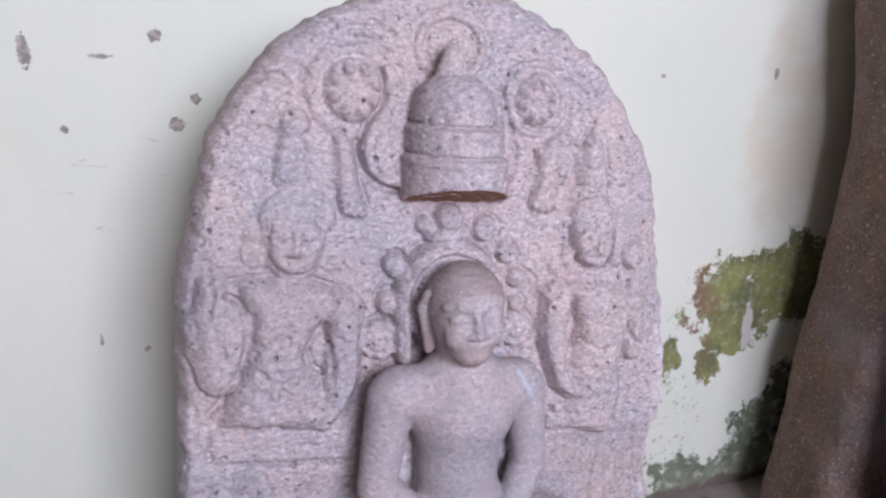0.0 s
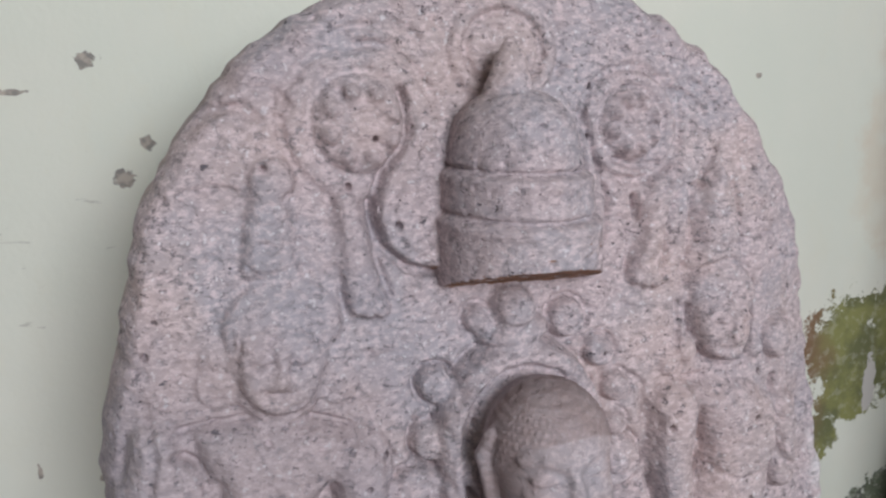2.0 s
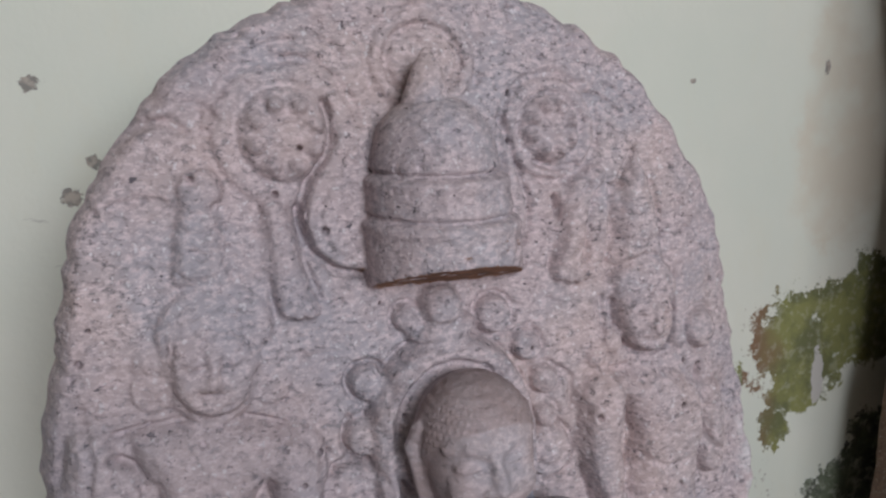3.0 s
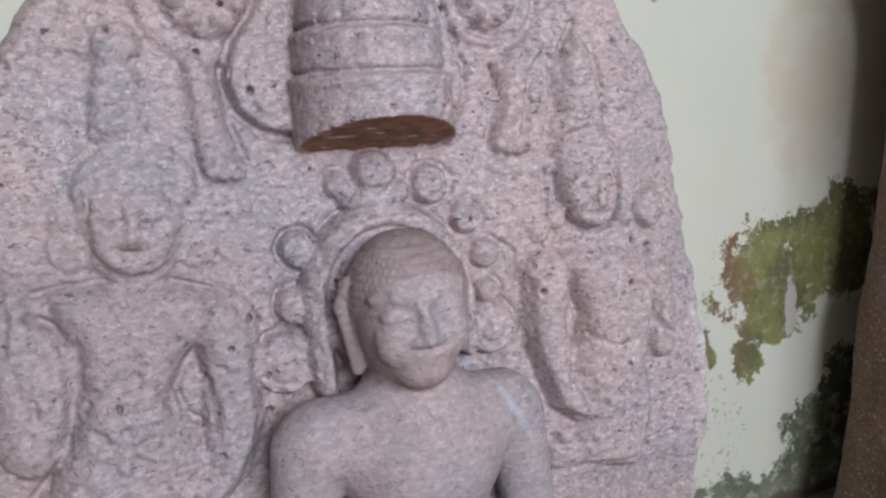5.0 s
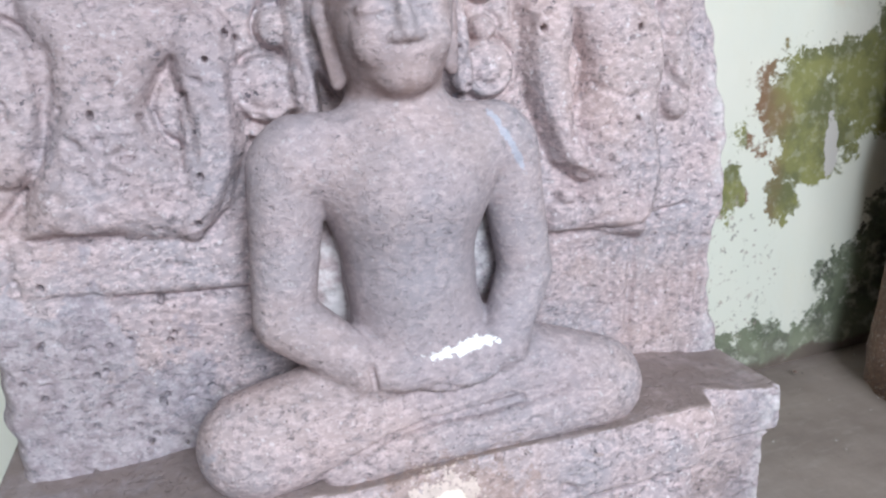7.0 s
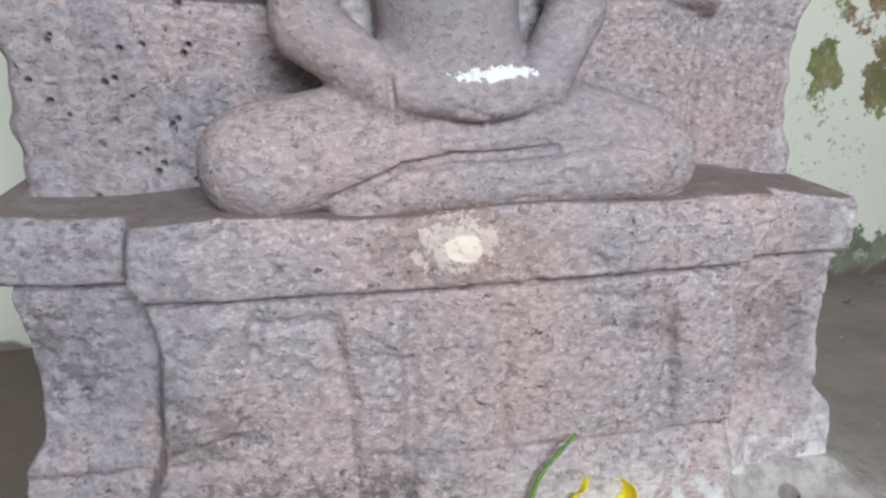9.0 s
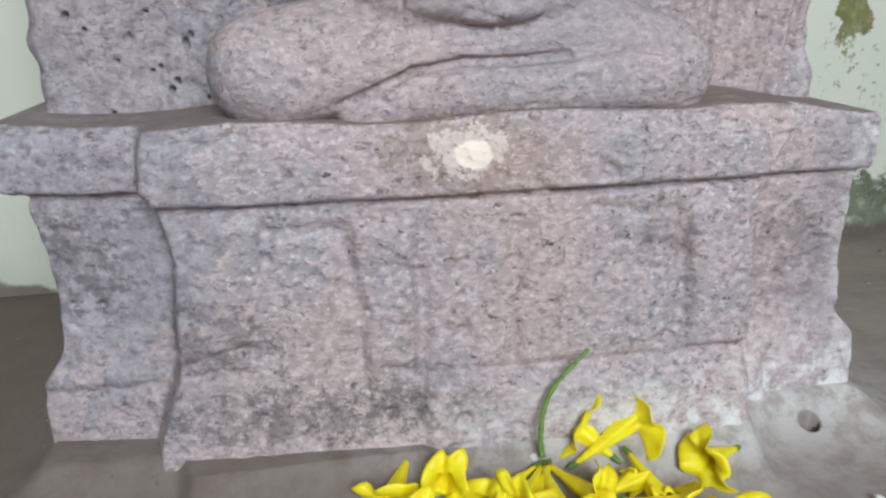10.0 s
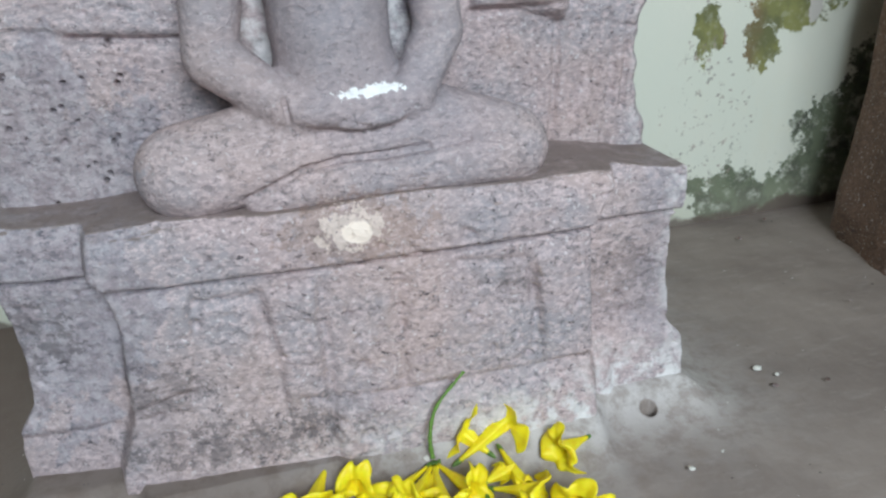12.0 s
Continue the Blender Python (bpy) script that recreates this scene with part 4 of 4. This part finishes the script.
def canopy_form(p):
    """Tiered parasol with two grooves, a neck and a bud on top."""
    r = np.hypot((p[0] - 0.018), (p[1] - 1.300) * 0.86)
    zb = 1.060 - 0.075 * (p[0] - 0.018) - 0.36 * (p[1] - 1.22)
    u = np.clip((p[2] - 1.05) / 0.19, 0, 1)
    radius = 0.0905 * (1 - 0.33 * u ** 2 - 0.30 * u ** 14)
    for zc in (1.113, 1.160):
        e = p[2] - (zc - 0.07 * (p[0] - 0.018))
        radius = radius + 0.003 * np.exp(-(((e + 0.008) / 0.008) ** 2)) - 0.003 * ramp01(e, -0.001, 0.002) - 0.007 * np.exp(-(((e - 0.001) / 0.0035) ** 2))
    bell = np.maximum(np.maximum(r - radius, zb - p[2]), p[2] - 1.24)
    return bell


def weather(verts, rubbed):
    """Pushes the face in and out: worn hollows, coarse grain and open pits."""
    n1, n2 = value_noise(verts, 22.0, 3), value_noise(verts + 5.0, 80.0, 3)
    disp = (0.006 * n1 + 0.004 * n2) * (1 - 0.55 * rubbed)
    pits = np.clip(value_noise(verts * (1, 1, 1.5) + 9.0, 60.0, 2) - 0.21, 0, 1) * (1 - rubbed)
    out = verts.copy()
    out[:, 1] -= disp - 0.035 * pits
    return out


def stele():
    r = stele_relief()
    x2, z2 = r.x, r.z
    back = np.interp(z2, (0.3, 0.47, 0.6, 0.72, 0.85, 0.95, 1.1, 1.2, 1.32), (1.295, 1.288, 1.268, 1.272, 1.276, 1.290, 1.314, 1.330, 1.352))
    back = back + ramp01(z2, 0.60, 0.95) * np.clip(1.345 - back, 0, 1) * (0.6 * ramp01(x2, 0.33, 0.45) + 0.6 * ramp01(-x2, 0.36, 0.46))
    edge = outline(x2, z2)
    front = back - r.h + 0.03 * np.clip(1 + edge / 0.02, 0, 1) ** 2
    y3 = Y[None, :, None]
    slab = np.maximum(np.maximum(front[:, None, :] - y3, y3 - 1.462), np.maximum(edge, 0.31 - z2)[:, None, :]).astype(np.float32)
    fig = seated_figure()
    field = Field(smooth_min(slab, fig, 0.008))
    field.add((-0.10, 1.18, 1.0), (0.12, 1.40, 1.26), canopy_form, 0.004)
    field.limb((0.015, 1.298, 1.240), (0.018, 1.299, 1.268), 0.028, 0.018, 0.003)
    field.limb((0.018, 1.299, 1.268), (0.021, 1.304, 1.288), 0.018, 0.008, 0.003)
    verts, quads = surface_nets(field.f, (X[0], Y[0], Z[0]), STEP)
    ijk = np.clip(np.round((verts - (X[0], Y[0], Z[0])) / STEP).astype(int), 0, np.array(fig.shape) - 1)
    rubbed = 1 - ramp01(fig[tuple(ijk.T)], 0.002, 0.012)
    rubbed = rubbed * (0.35 + 0.65 * ramp01(verts[:, 2], 0.46, 0.60))
    # hair and jaw are browned by oil; rows of small curls on the hair
    cx, cy, cz = verts[:, 0] - 0.004, verts[:, 1] - 1.206, verts[:, 2] - 0.888
    head = (1 - ramp01(np.abs(cx), 0.068, 0.075)) * ramp01(verts[:, 2], 0.790, 0.802) * (1 - ramp01(verts[:, 2], 0.966, 0.972)) * (1 - ramp01(verts[:, 1], 1.215, 1.235))
    hair = head * ramp01(verts[:, 2] + 0.75 * (verts[:, 1] - 1.14), 0.914, 0.920)
    face = np.exp(-((cx - 0.014) / 0.052) ** 4 - ((cz + 0.006) / 0.058) ** 4)
    oil = head * np.clip(0.75 * (1 - 0.95 * face) * (1 - hair) + 0.75 * hair, 0, 1)
    row, turn = verts[:, 2] / 0.0082, np.arctan2(cx, -cy) / 0.125
    curls = np.abs(np.sin(math.pi * row)) * np.abs(np.sin(math.pi * (turn + 0.5 * np.floor(row))))
    out = np.stack([cx, cy, cz], 1)
    verts = verts + out / (np.linalg.norm(out, axis=1, keepdims=True) + 1e-6) * (hair * 0.0020 * (curls - 0.5))[:, None]
    raw, lean = verts, np.array(LEAN)
    verts = weather(verts, rubbed) @ lean[:3, :3].T + lean[:3, 3]
    # pedestal
    x2, z2 = np.meshgrid(PX, PZ, indexing="ij")
    y3 = PY[None, :, None]
    top = 0.384 - 0.022 * ramp01(x2, 0.25, 0.44) + 0.003 * np.sin(x2 * 23)
    waist = 0.008 * np.sin(np.clip((z2 - 0.12) / 0.18, 0, 1) * math.pi)
    right = 0.436 + 0.014 * ramp01(z2, 0.285, 0.297) + 0.020 * ramp01(z2, 0.132, 0.10) - 0.0015 * np.sin(z2 * 70)
    left = -0.430 - 0.026 * ramp01(z2, 0.312, 0.324) - 0.022 * ramp01(z2, 0.15, 0.10) + waist
    ends = np.maximum(x2 - right, left - x2)
    solid = np.maximum(np.maximum(pedestal_front(x2, z2)[:, None, :] - y3, y3 - 1.488), np.maximum(z2 - top, ends)[:, None, :]).astype(np.float32)
    pv, pq = surface_nets(solid, (PX[0], PY[0], PZ[0]), STEP)
    pv = weather(pv, np.zeros(len(pv)))
    for name, points, faces, smoothness, label, category in (
            ("stone_stele", verts, quads, rubbed, "weathered pink granite stele of a seated figure under a parasol", "statue"),
            ("stone_pedestal", pv, pq, np.zeros(len(pv)), "worn pink granite pedestal with shallow panels and a moulded rim", "pedestal")):
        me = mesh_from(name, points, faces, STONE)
        give(me, "rubbed", smoothness)
        lime = (1 - ramp01(points[:, 2], 0.04, 0.14)) * ramp01(points[:, 0], -0.25, 0.30)
        lime = np.maximum(lime, 0.6 * ramp01(points[:, 0], 0.41, 0.445) * (points[:, 2] < 0.75))
        if name == "stone_stele":
            give(me, "oil", oil)
            hollow = (np.abs(np.abs(raw[:, 0] + 0.004) - 0.094) < 0.02) & (np.abs(raw[:, 2] - 0.605) < 0.09) & (raw[:, 1] > 1.205)
            lime = np.maximum(lime, 0.6 * hollow)
        give(me, "lime", lime)
        tagged(new(name, me), label, category)


stele()

# ---- floor ----


def floor():
    xs = np.concatenate([np.linspace(-3, -0.8, 12)[:-1], np.arange(-0.8, 1.4, 0.006), np.linspace(1.4, 2.2, 9)])
    ys = np.concatenate([np.linspace(-2.35, 0.6, 12)[:-1], np.arange(0.6, WALL_Y + 0.05, 0.006)])
    xs, ys = np.union1d(xs, np.arange(0.362, 0.408, 0.0015)), np.union1d(ys, np.arange(1.133, 1.173, 0.0015))
    x, y = np.meshgrid(xs, ys, indexing="ij")
    p = np.stack([x.ravel(), y.ravel(), 0 * x.ravel()], 1)
    near = np.clip(np.hypot(np.maximum(np.abs(x - 0.005) - 0.45, 0), np.maximum(1.14 + 0.045 * ramp01(np.abs(x - 0.005), 0.29, 0.32) - y, 0)), 0, 1)
    z = 0.044 * np.exp(-(near / 0.040) ** 1.3) + (0.006 * value_noise(p, 9.0, 3) + 0.02 * value_noise(p + 3, 1.6, 2)).reshape(x.shape) * (0.4 + 0.6 * (y > 0.9))
    hole = np.hypot((x - 0.385) / 0.0115, (y - 1.153) / 0.0100)
    z = z - 0.12 * (1 - ramp01(hole, 0.90, 1.02))
    n, m = x.shape
    i = np.arange(n * m).reshape(n, m)
    quads = np.stack([i[:-1, :-1], i[1:, :-1], i[1:, 1:], i[:-1, 1:]], -1).reshape(-1, 4)
    p[:, 2] = z.ravel()
    me = mesh_from("floor", p, quads, CEMENT)
    give(me, "lime", (1.25 * np.exp(-near / 0.07) * (0.12 + 0.88 * ramp01(x, -0.2, 0.25)) * ramp01(hole, 1.0, 1.4)).ravel())
    return tagged(new("floor", me), "worn grey-brown cement floor with stains and a small hole", "floor", kind="structure")


floor()

# ---- the neighbouring stele, standing beside the wall ----


def neighbour():
    """A rough slab whose flank runs back to the wall, with a band and worn ribs on the flank."""
    zs, n = np.arange(-0.02, 1.95, 0.0125), 150
    rows = []
    for z in zs:
        back_left = float(np.interp(z, (0.0, 0.07, 0.18, 0.3, 0.5, 0.65, 0.8, 0.96, 1.1, 1.25, 1.38, 1.7, 1.95), (1.115, 1.12, 1.14, 1.165, 1.172, 1.21, 1.222, 1.243, 1.244, 1.223, 1.192, 1.26, 1.38)))
        right, y0, y1 = 2.0, 1.38, 1.735
        for k in range(n):
            a = 2 * math.pi * k / n
            c, s = math.cos(a), math.sin(a)
            v = math.copysign(abs(s) ** 0.3, s)
            left = back_left - 0.058 * (1 - v)
            u = math.copysign(abs(c) ** 0.3, c)
            rows.append(((left + right) / 2 + (right - left) / 2 * u, (y0 + y1) / 2 + (y1 - y0) / 2 * v, z))
    p = np.array(rows)
    push = 0.030 * value_noise(p * (1, 1, 0.7), 10.0, 3) + 0.014 * value_noise(p + 3, 55.0, 3)
    rib = 0.010 * np.exp(-(((p[:, 1] - 1.62 - 0.02 * np.sin(p[:, 2] * 9)) / 0.018) ** 2))
    p[:, 0] += push - rib * (p[:, 0] < 1.4)
    p[:, 1] += np.where(p[:, 1] < 1.43, push, 0.3 * push)
    m = len(zs)
    i = np.arange(m * n).reshape(m, n)
    quads = np.stack([i[:-1], np.roll(i, -1, 1)[:-1], np.roll(i, -1, 1)[1:], i[1:]], -1).reshape(-1, 4)
    me = mesh_from("standing_stone", p, quads, STONE_DARK)
    bm = bmesh.new()
    bm.from_mesh(me)
    bmesh.ops.holes_fill(bm, edges=[e for e in bm.edges if e.is_boundary])
    bm.to_mesh(me)
    bm.free()
    return tagged(new("standing_stone", me), "tall rough brown granite slab standing on the cement floor", "stone slab")


neighbour()

# ---- yellow trumpet flowers laid before the pedestal ----


def petal_yellow():
    m, t, b = mat("yellow_petal", 0.5)
    g = Nodes(t)
    col = g.mix(g.ramp(g.noise(70.0, 4, 0.6), 0.35, 0.7), (0.93, 0.79, 0.014), (0.90, 0.66, 0.008))
    g.link(col, b.inputs["Base Color"])
    g.bump(b, g.noise(260.0, 3, 0.6), 0.25, 0.001)
    b.inputs["Subsurface Weight"].default_value = 0.25
    b.inputs["Subsurface Radius"].default_value = (0.004, 0.003, 0.0005)
    b.inputs["Subsurface Scale"].default_value = 0.6
    return m


YELLOW = petal_yellow()
GREEN = plain("leaf_green", (0.13, 0.25, 0.045), 0.55, 150.0, 0.3)
WHITE = plain("white_petal", (0.80, 0.79, 0.74), 0.6, 200.0, 0.12)


def part(name, bm, material, parent, label=""):
    ob = mesh_ob(name, bm, material, smooth=True)
    ob.parent = parent
    if label:
        ob["label"] = label
    return ob


def trumpet(length, spread, seed, wilt=0.0):
    """A funnel that opens into five ruffled lobes; it grows along +z from its base."""
    rnd = random.Random(seed)
    bm = bmesh.new()
    n = 50
    phase = rnd.random() * 6.28
    bend = rnd.uniform(-0.25, 0.25)
    rings = []
    tube = [(0.0, 0.0022), (0.15, 0.003), (0.35, 0.0048), (0.55, 0.0075), (0.75, 0.0098), (0.9, 0.0118), (1.0, 0.0135)]
    for s, r in tube:
        ring = []
        for k in range(n):
            a = 2 * math.pi * k / n
            rr = r * (1 + 0.10 * math.cos(5 * a + phase) * s)
            ring.append(bm.verts.new((rr * math.cos(a) + bend * length * s * s * 0.4, rr * math.sin(a) * (1 - 0.25 * wilt), length * s)))
        rings.append(ring)
    for j in range(1, 7):
        q = j / 6
        ring = []
        for k in range(n):
            a = 2 * math.pi * k / n
            lobe = abs(math.cos(2.5 * a + phase / 2))
            size = spread * 1.32 * (0.68 + 0.32 * lobe ** 0.6)
            r = 0.0135 + (size - 0.0135) * q
            fold = 0.005 * math.sin(5 * a + seed) + 0.003 * math.sin(9 * a + 2 * seed)
            up = 0.008 * math.sin(q * 1.9) - 0.006 * q * q * (0.2 + lobe) + fold * q + 0.010 * wilt * math.sin(2 * a + seed) * q
            ring.append(bm.verts.new((r * math.cos(a) + bend * length * 0.4, r * math.sin(a) * (1 - 0.40 * wilt), length + up - 0.20 * wilt * r * abs(math.cos(a)))))
        rings.append(ring)
    for p, q in zip(rings, rings[1:]):
        for k in range(n):
            bm.faces.new((p[k], p[(k + 1) % n], q[(k + 1) % n], q[k]))
    bm.faces.new(rings[0][::-1])
    return bm


def calyx_cup():
    bm = bmesh.new()
    n, rings = 10, []
    for z, r in ((-0.006, 0.0012), (-0.003, 0.0024), (0.0, 0.0032), (0.005, 0.0036)):
        rings.append([bm.verts.new((r * math.cos(2 * math.pi * k / n), r * math.sin(2 * math.pi * k / n), z + (0.0015 * (k % 2) if z > 0.004 else 0))) for k in range(n)])
    for p, q in zip(rings, rings[1:]):
        for k in range(n):
            bm.faces.new((p[k], p[(k + 1) % n], q[(k + 1) % n], q[k]))
    bm.faces.new(rings[0][::-1])
    return bm


def stalk(points, r0, r1):
    """A round tapering stem through the points."""
    bm = bmesh.new()
    pts = [Vector(p) for p in points]
    fine = []
    for i in range(len(pts) - 1):
        a, b, c, d = pts[max(i - 1, 0)], pts[i], pts[i + 1], pts[min(i + 2, len(pts) - 1)]
        for s in range(6):
            t = s / 6
            fine.append(0.5 * ((2 * b) + (c - a) * t + (2 * a - 5 * b + 4 * c - d) * t * t + (3 * b - a - 3 * c + d) * t ** 3))
    fine.append(pts[-1])
    n, rings = 8, []
    for i, p in enumerate(fine):
        way = (fine[min(i + 1, len(fine) - 1)] - fine[max(i - 1, 0)]).normalized()
        q = way.to_track_quat("Z", "Y")
        r = r0 + (r1 - r0) * i / (len(fine) - 1)
        r *= 1 + 0.25 * (i % 3 == 0)
        rings.append([bm.verts.new(p + q @ Vector((r * math.cos(2 * math.pi * k / n), r * math.sin(2 * math.pi * k / n), 0))) for k in range(n)])
    for p, q in zip(rings, rings[1:]):
        for k in range(n):
            bm.faces.new((p[k], p[(k + 1) % n], q[(k + 1) % n], q[k]))
    bm.faces.new(rings[0][::-1])
    bm.faces.new(rings[-1])
    return bm


def laid(p):
    """Turns and shifts a place of the flower heap to where it lies before the pedestal."""
    x, y, z = p
    return Vector((1.0065 * x - 0.0593 * y + 0.0075 * z + 0.1239, 0.0591 * x + 1.0064 * y + 0.018 * z - 0.0215, 1.008 * z - 0.0085 * x - 0.0175 * y + 0.0256))


def add_flower(parent, base, mouth, seed, spread=0.027, wilt=0.3):
    base, mouth = laid(base), laid(mouth)
    way = mouth - base
    m = Matrix.Translation(base) @ way.to_track_quat("Z", "Y").to_matrix().to_4x4() @ Matrix.Rotation(seed * 1.3, 4, "Z")
    back = parent.matrix_basis.inverted() @ m
    for name, bm, material in (("corolla", trumpet(way.length, spread, seed, wilt), YELLOW), ("calyx", calyx_cup(), GREEN)):
        bm.transform(back)
        ob = part(name, bm, material, parent, "green calyx" if name == "calyx" else "")
        if name == "corolla":
            skin = ob.modifiers.new("skin", "SOLIDIFY")
            skin.thickness, skin.offset = 0.0006, 0


def thing_at(name, place, label, category, group=""):
    ob = new(name)
    ob.matrix_basis = Matrix.Translation(laid(place))
    return tagged(ob, label, category, group)


def local(ob, points):
    return [tuple(laid(p) - ob.matrix_basis.translation) for p in points]


J = (0.003, 1.128, 0.034)
sprig = thing_at("flower_sprig", (0.003, 1.10, 0.02), "sprig of yellow trumpet flowers with a green stalk on the floor", "flower", "flowers before the pedestal")
part("stalk", stalk(local(sprig, [J, (0.003, 1.134, 0.062), (0.016, 1.141, 0.100), (0.057, 1.147, 0.139)]), 0.0030, 0.0018), GREEN, sprig, "green stalk")
for k, mouth in enumerate([(-0.070, 1.082, 0.022), (-0.042, 1.050, 0.030), (-0.014, 1.034, 0.030), (0.032, 1.052, 0.026), (-0.028, 1.062, 0.020)]):
    add_flower(sprig, (J[0] + 0.003 * (k - 2), J[1] - 0.004, J[2] - 0.006), mouth, 3 + k, 0.030, 0.8)

sprig2 = thing_at("flower_sprig", (0.06, 1.07, 0.02), "sprig of open yellow trumpet flowers lying on the floor", "flower", "flowers before the pedestal")
part("stalk", stalk(local(sprig2, [(0.052, 1.098, 0.026), (0.050, 1.06, 0.022), (0.043, 1.02, 0.018)]), 0.0042, 0.0022), GREEN, sprig2, "green stalk")
for k, (base, mouth, spread) in enumerate([((0.080, 1.118, 0.024), (0.054, 1.150, 0.040), 0.036), ((0.030, 1.116, 0.026), (0.112, 1.146, 0.046), 0.036), ((0.090, 1.118, 0.034), (0.098, 1.050, 0.022), 0.014), ((0.056, 1.062, 0.020), (0.112, 1.030, 0.024), 0.024), ((0.046, 1.035, 0.020), (0.058, 0.988, 0.024), 0.026), ((0.050, 1.070, 0.022), (0.082, 1.083, 0.024), 0.014)]):
    add_flower(sprig2, base, mouth, 21 + k, 1.05 * spread, 0.7)

for k, (base, mouth, spread, wilt) in enumerate([((-0.128, 1.165, 0.034), (-0.160, 1.105, 0.024), 0.030, 0.5), ((-0.088, 1.150, 0.030), (-0.103, 1.115, 0.026), 0.027, 0.5), ((0.218, 1.116, 0.018), (0.164, 1.092, 0.028), 0.027, 0.5), ((0.172, 1.020, 0.018), (0.136, 0.986, 0.030), 0.032, 0.4), ((-0.085, 1.120, 0.016), (-0.128, 1.068, 0.020), 0.026, 0.6)]):
    ob = thing_at("fallen_flower", mouth[:2] + (0.004,), "single fallen yellow trumpet flower lying on the floor", "flower", "flowers before the pedestal")
    add_flower(ob, base, mouth, 41 + k, 1.1 * spread, wilt + 0.3)

# ---- small litter ----


def litter():
    rnd = random.Random(5)
    bm = bmesh.new()

    def crumb(x, y, z, r):
        m = Matrix.Translation((x, y, z)) @ Euler((rnd.random() * 6, rnd.random() * 6, rnd.random() * 6)).to_matrix().to_4x4() @ Matrix.Diagonal((r, r * rnd.uniform(0.5, 0.9), r * rnd.uniform(0.25, 0.6), 1))
        bmesh.ops.create_icosphere(bm, subdivisions=2, radius=1, matrix=m)

    for _ in range(90):
        crumb(rnd.gauss(-0.036, 0.018), rnd.gauss(1.046, 0.011), 0.008 + rnd.random() * 0.006, rnd.uniform(0.002, 0.0062))
    for _ in range(40):
        crumb(rnd.gauss(-0.035, 0.032), rnd.gauss(1.04, 0.022), 0.008 + rnd.random() * 0.004, rnd.uniform(0.001, 0.0025))
    for _ in range(16):
        crumb(rnd.gauss(0.105, 0.035), rnd.gauss(1.085, 0.03), 0.012, rnd.uniform(0.0008, 0.002))
    return tagged(mesh_ob("petal_crumbs", bm, WHITE, True), "white petal crumbs scattered among the flowers", "litter", kind="stuff")


litter()


def chip(x, y, r, material, label):
    bm = bmesh.new()
    bmesh.ops.create_icosphere(bm, subdivisions=2, radius=r)
    rnd = random.Random(int(x * 1000))
    for v in bm.verts:
        v.co *= rnd.uniform(0.75, 1.2)
        v.co.z *= 0.35
    ob = mesh_ob("stone_chip", bm, material, True)
    ob.location = (x, y, 0.004)
    return tagged(ob, label, "stone chip", "chips on the floor")


for x, y, r in ((0.385, 1.033, 0.005), (0.603, 1.215, 0.007), (0.62, 1.19, 0.004)):
    chip(x, y, r, WHITE, "small white chip lying on the cement floor")
for x, y, r in ((0.875, 1.683, 0.006), (0.99, 1.76, 0.005), (0.681, 1.153, 0.004), (0.60, 1.165, 0.005), (0.884, 1.355, 0.004)):
    chip(x, y, r, STONE_DARK, "small dark crumb of stone on the floor")
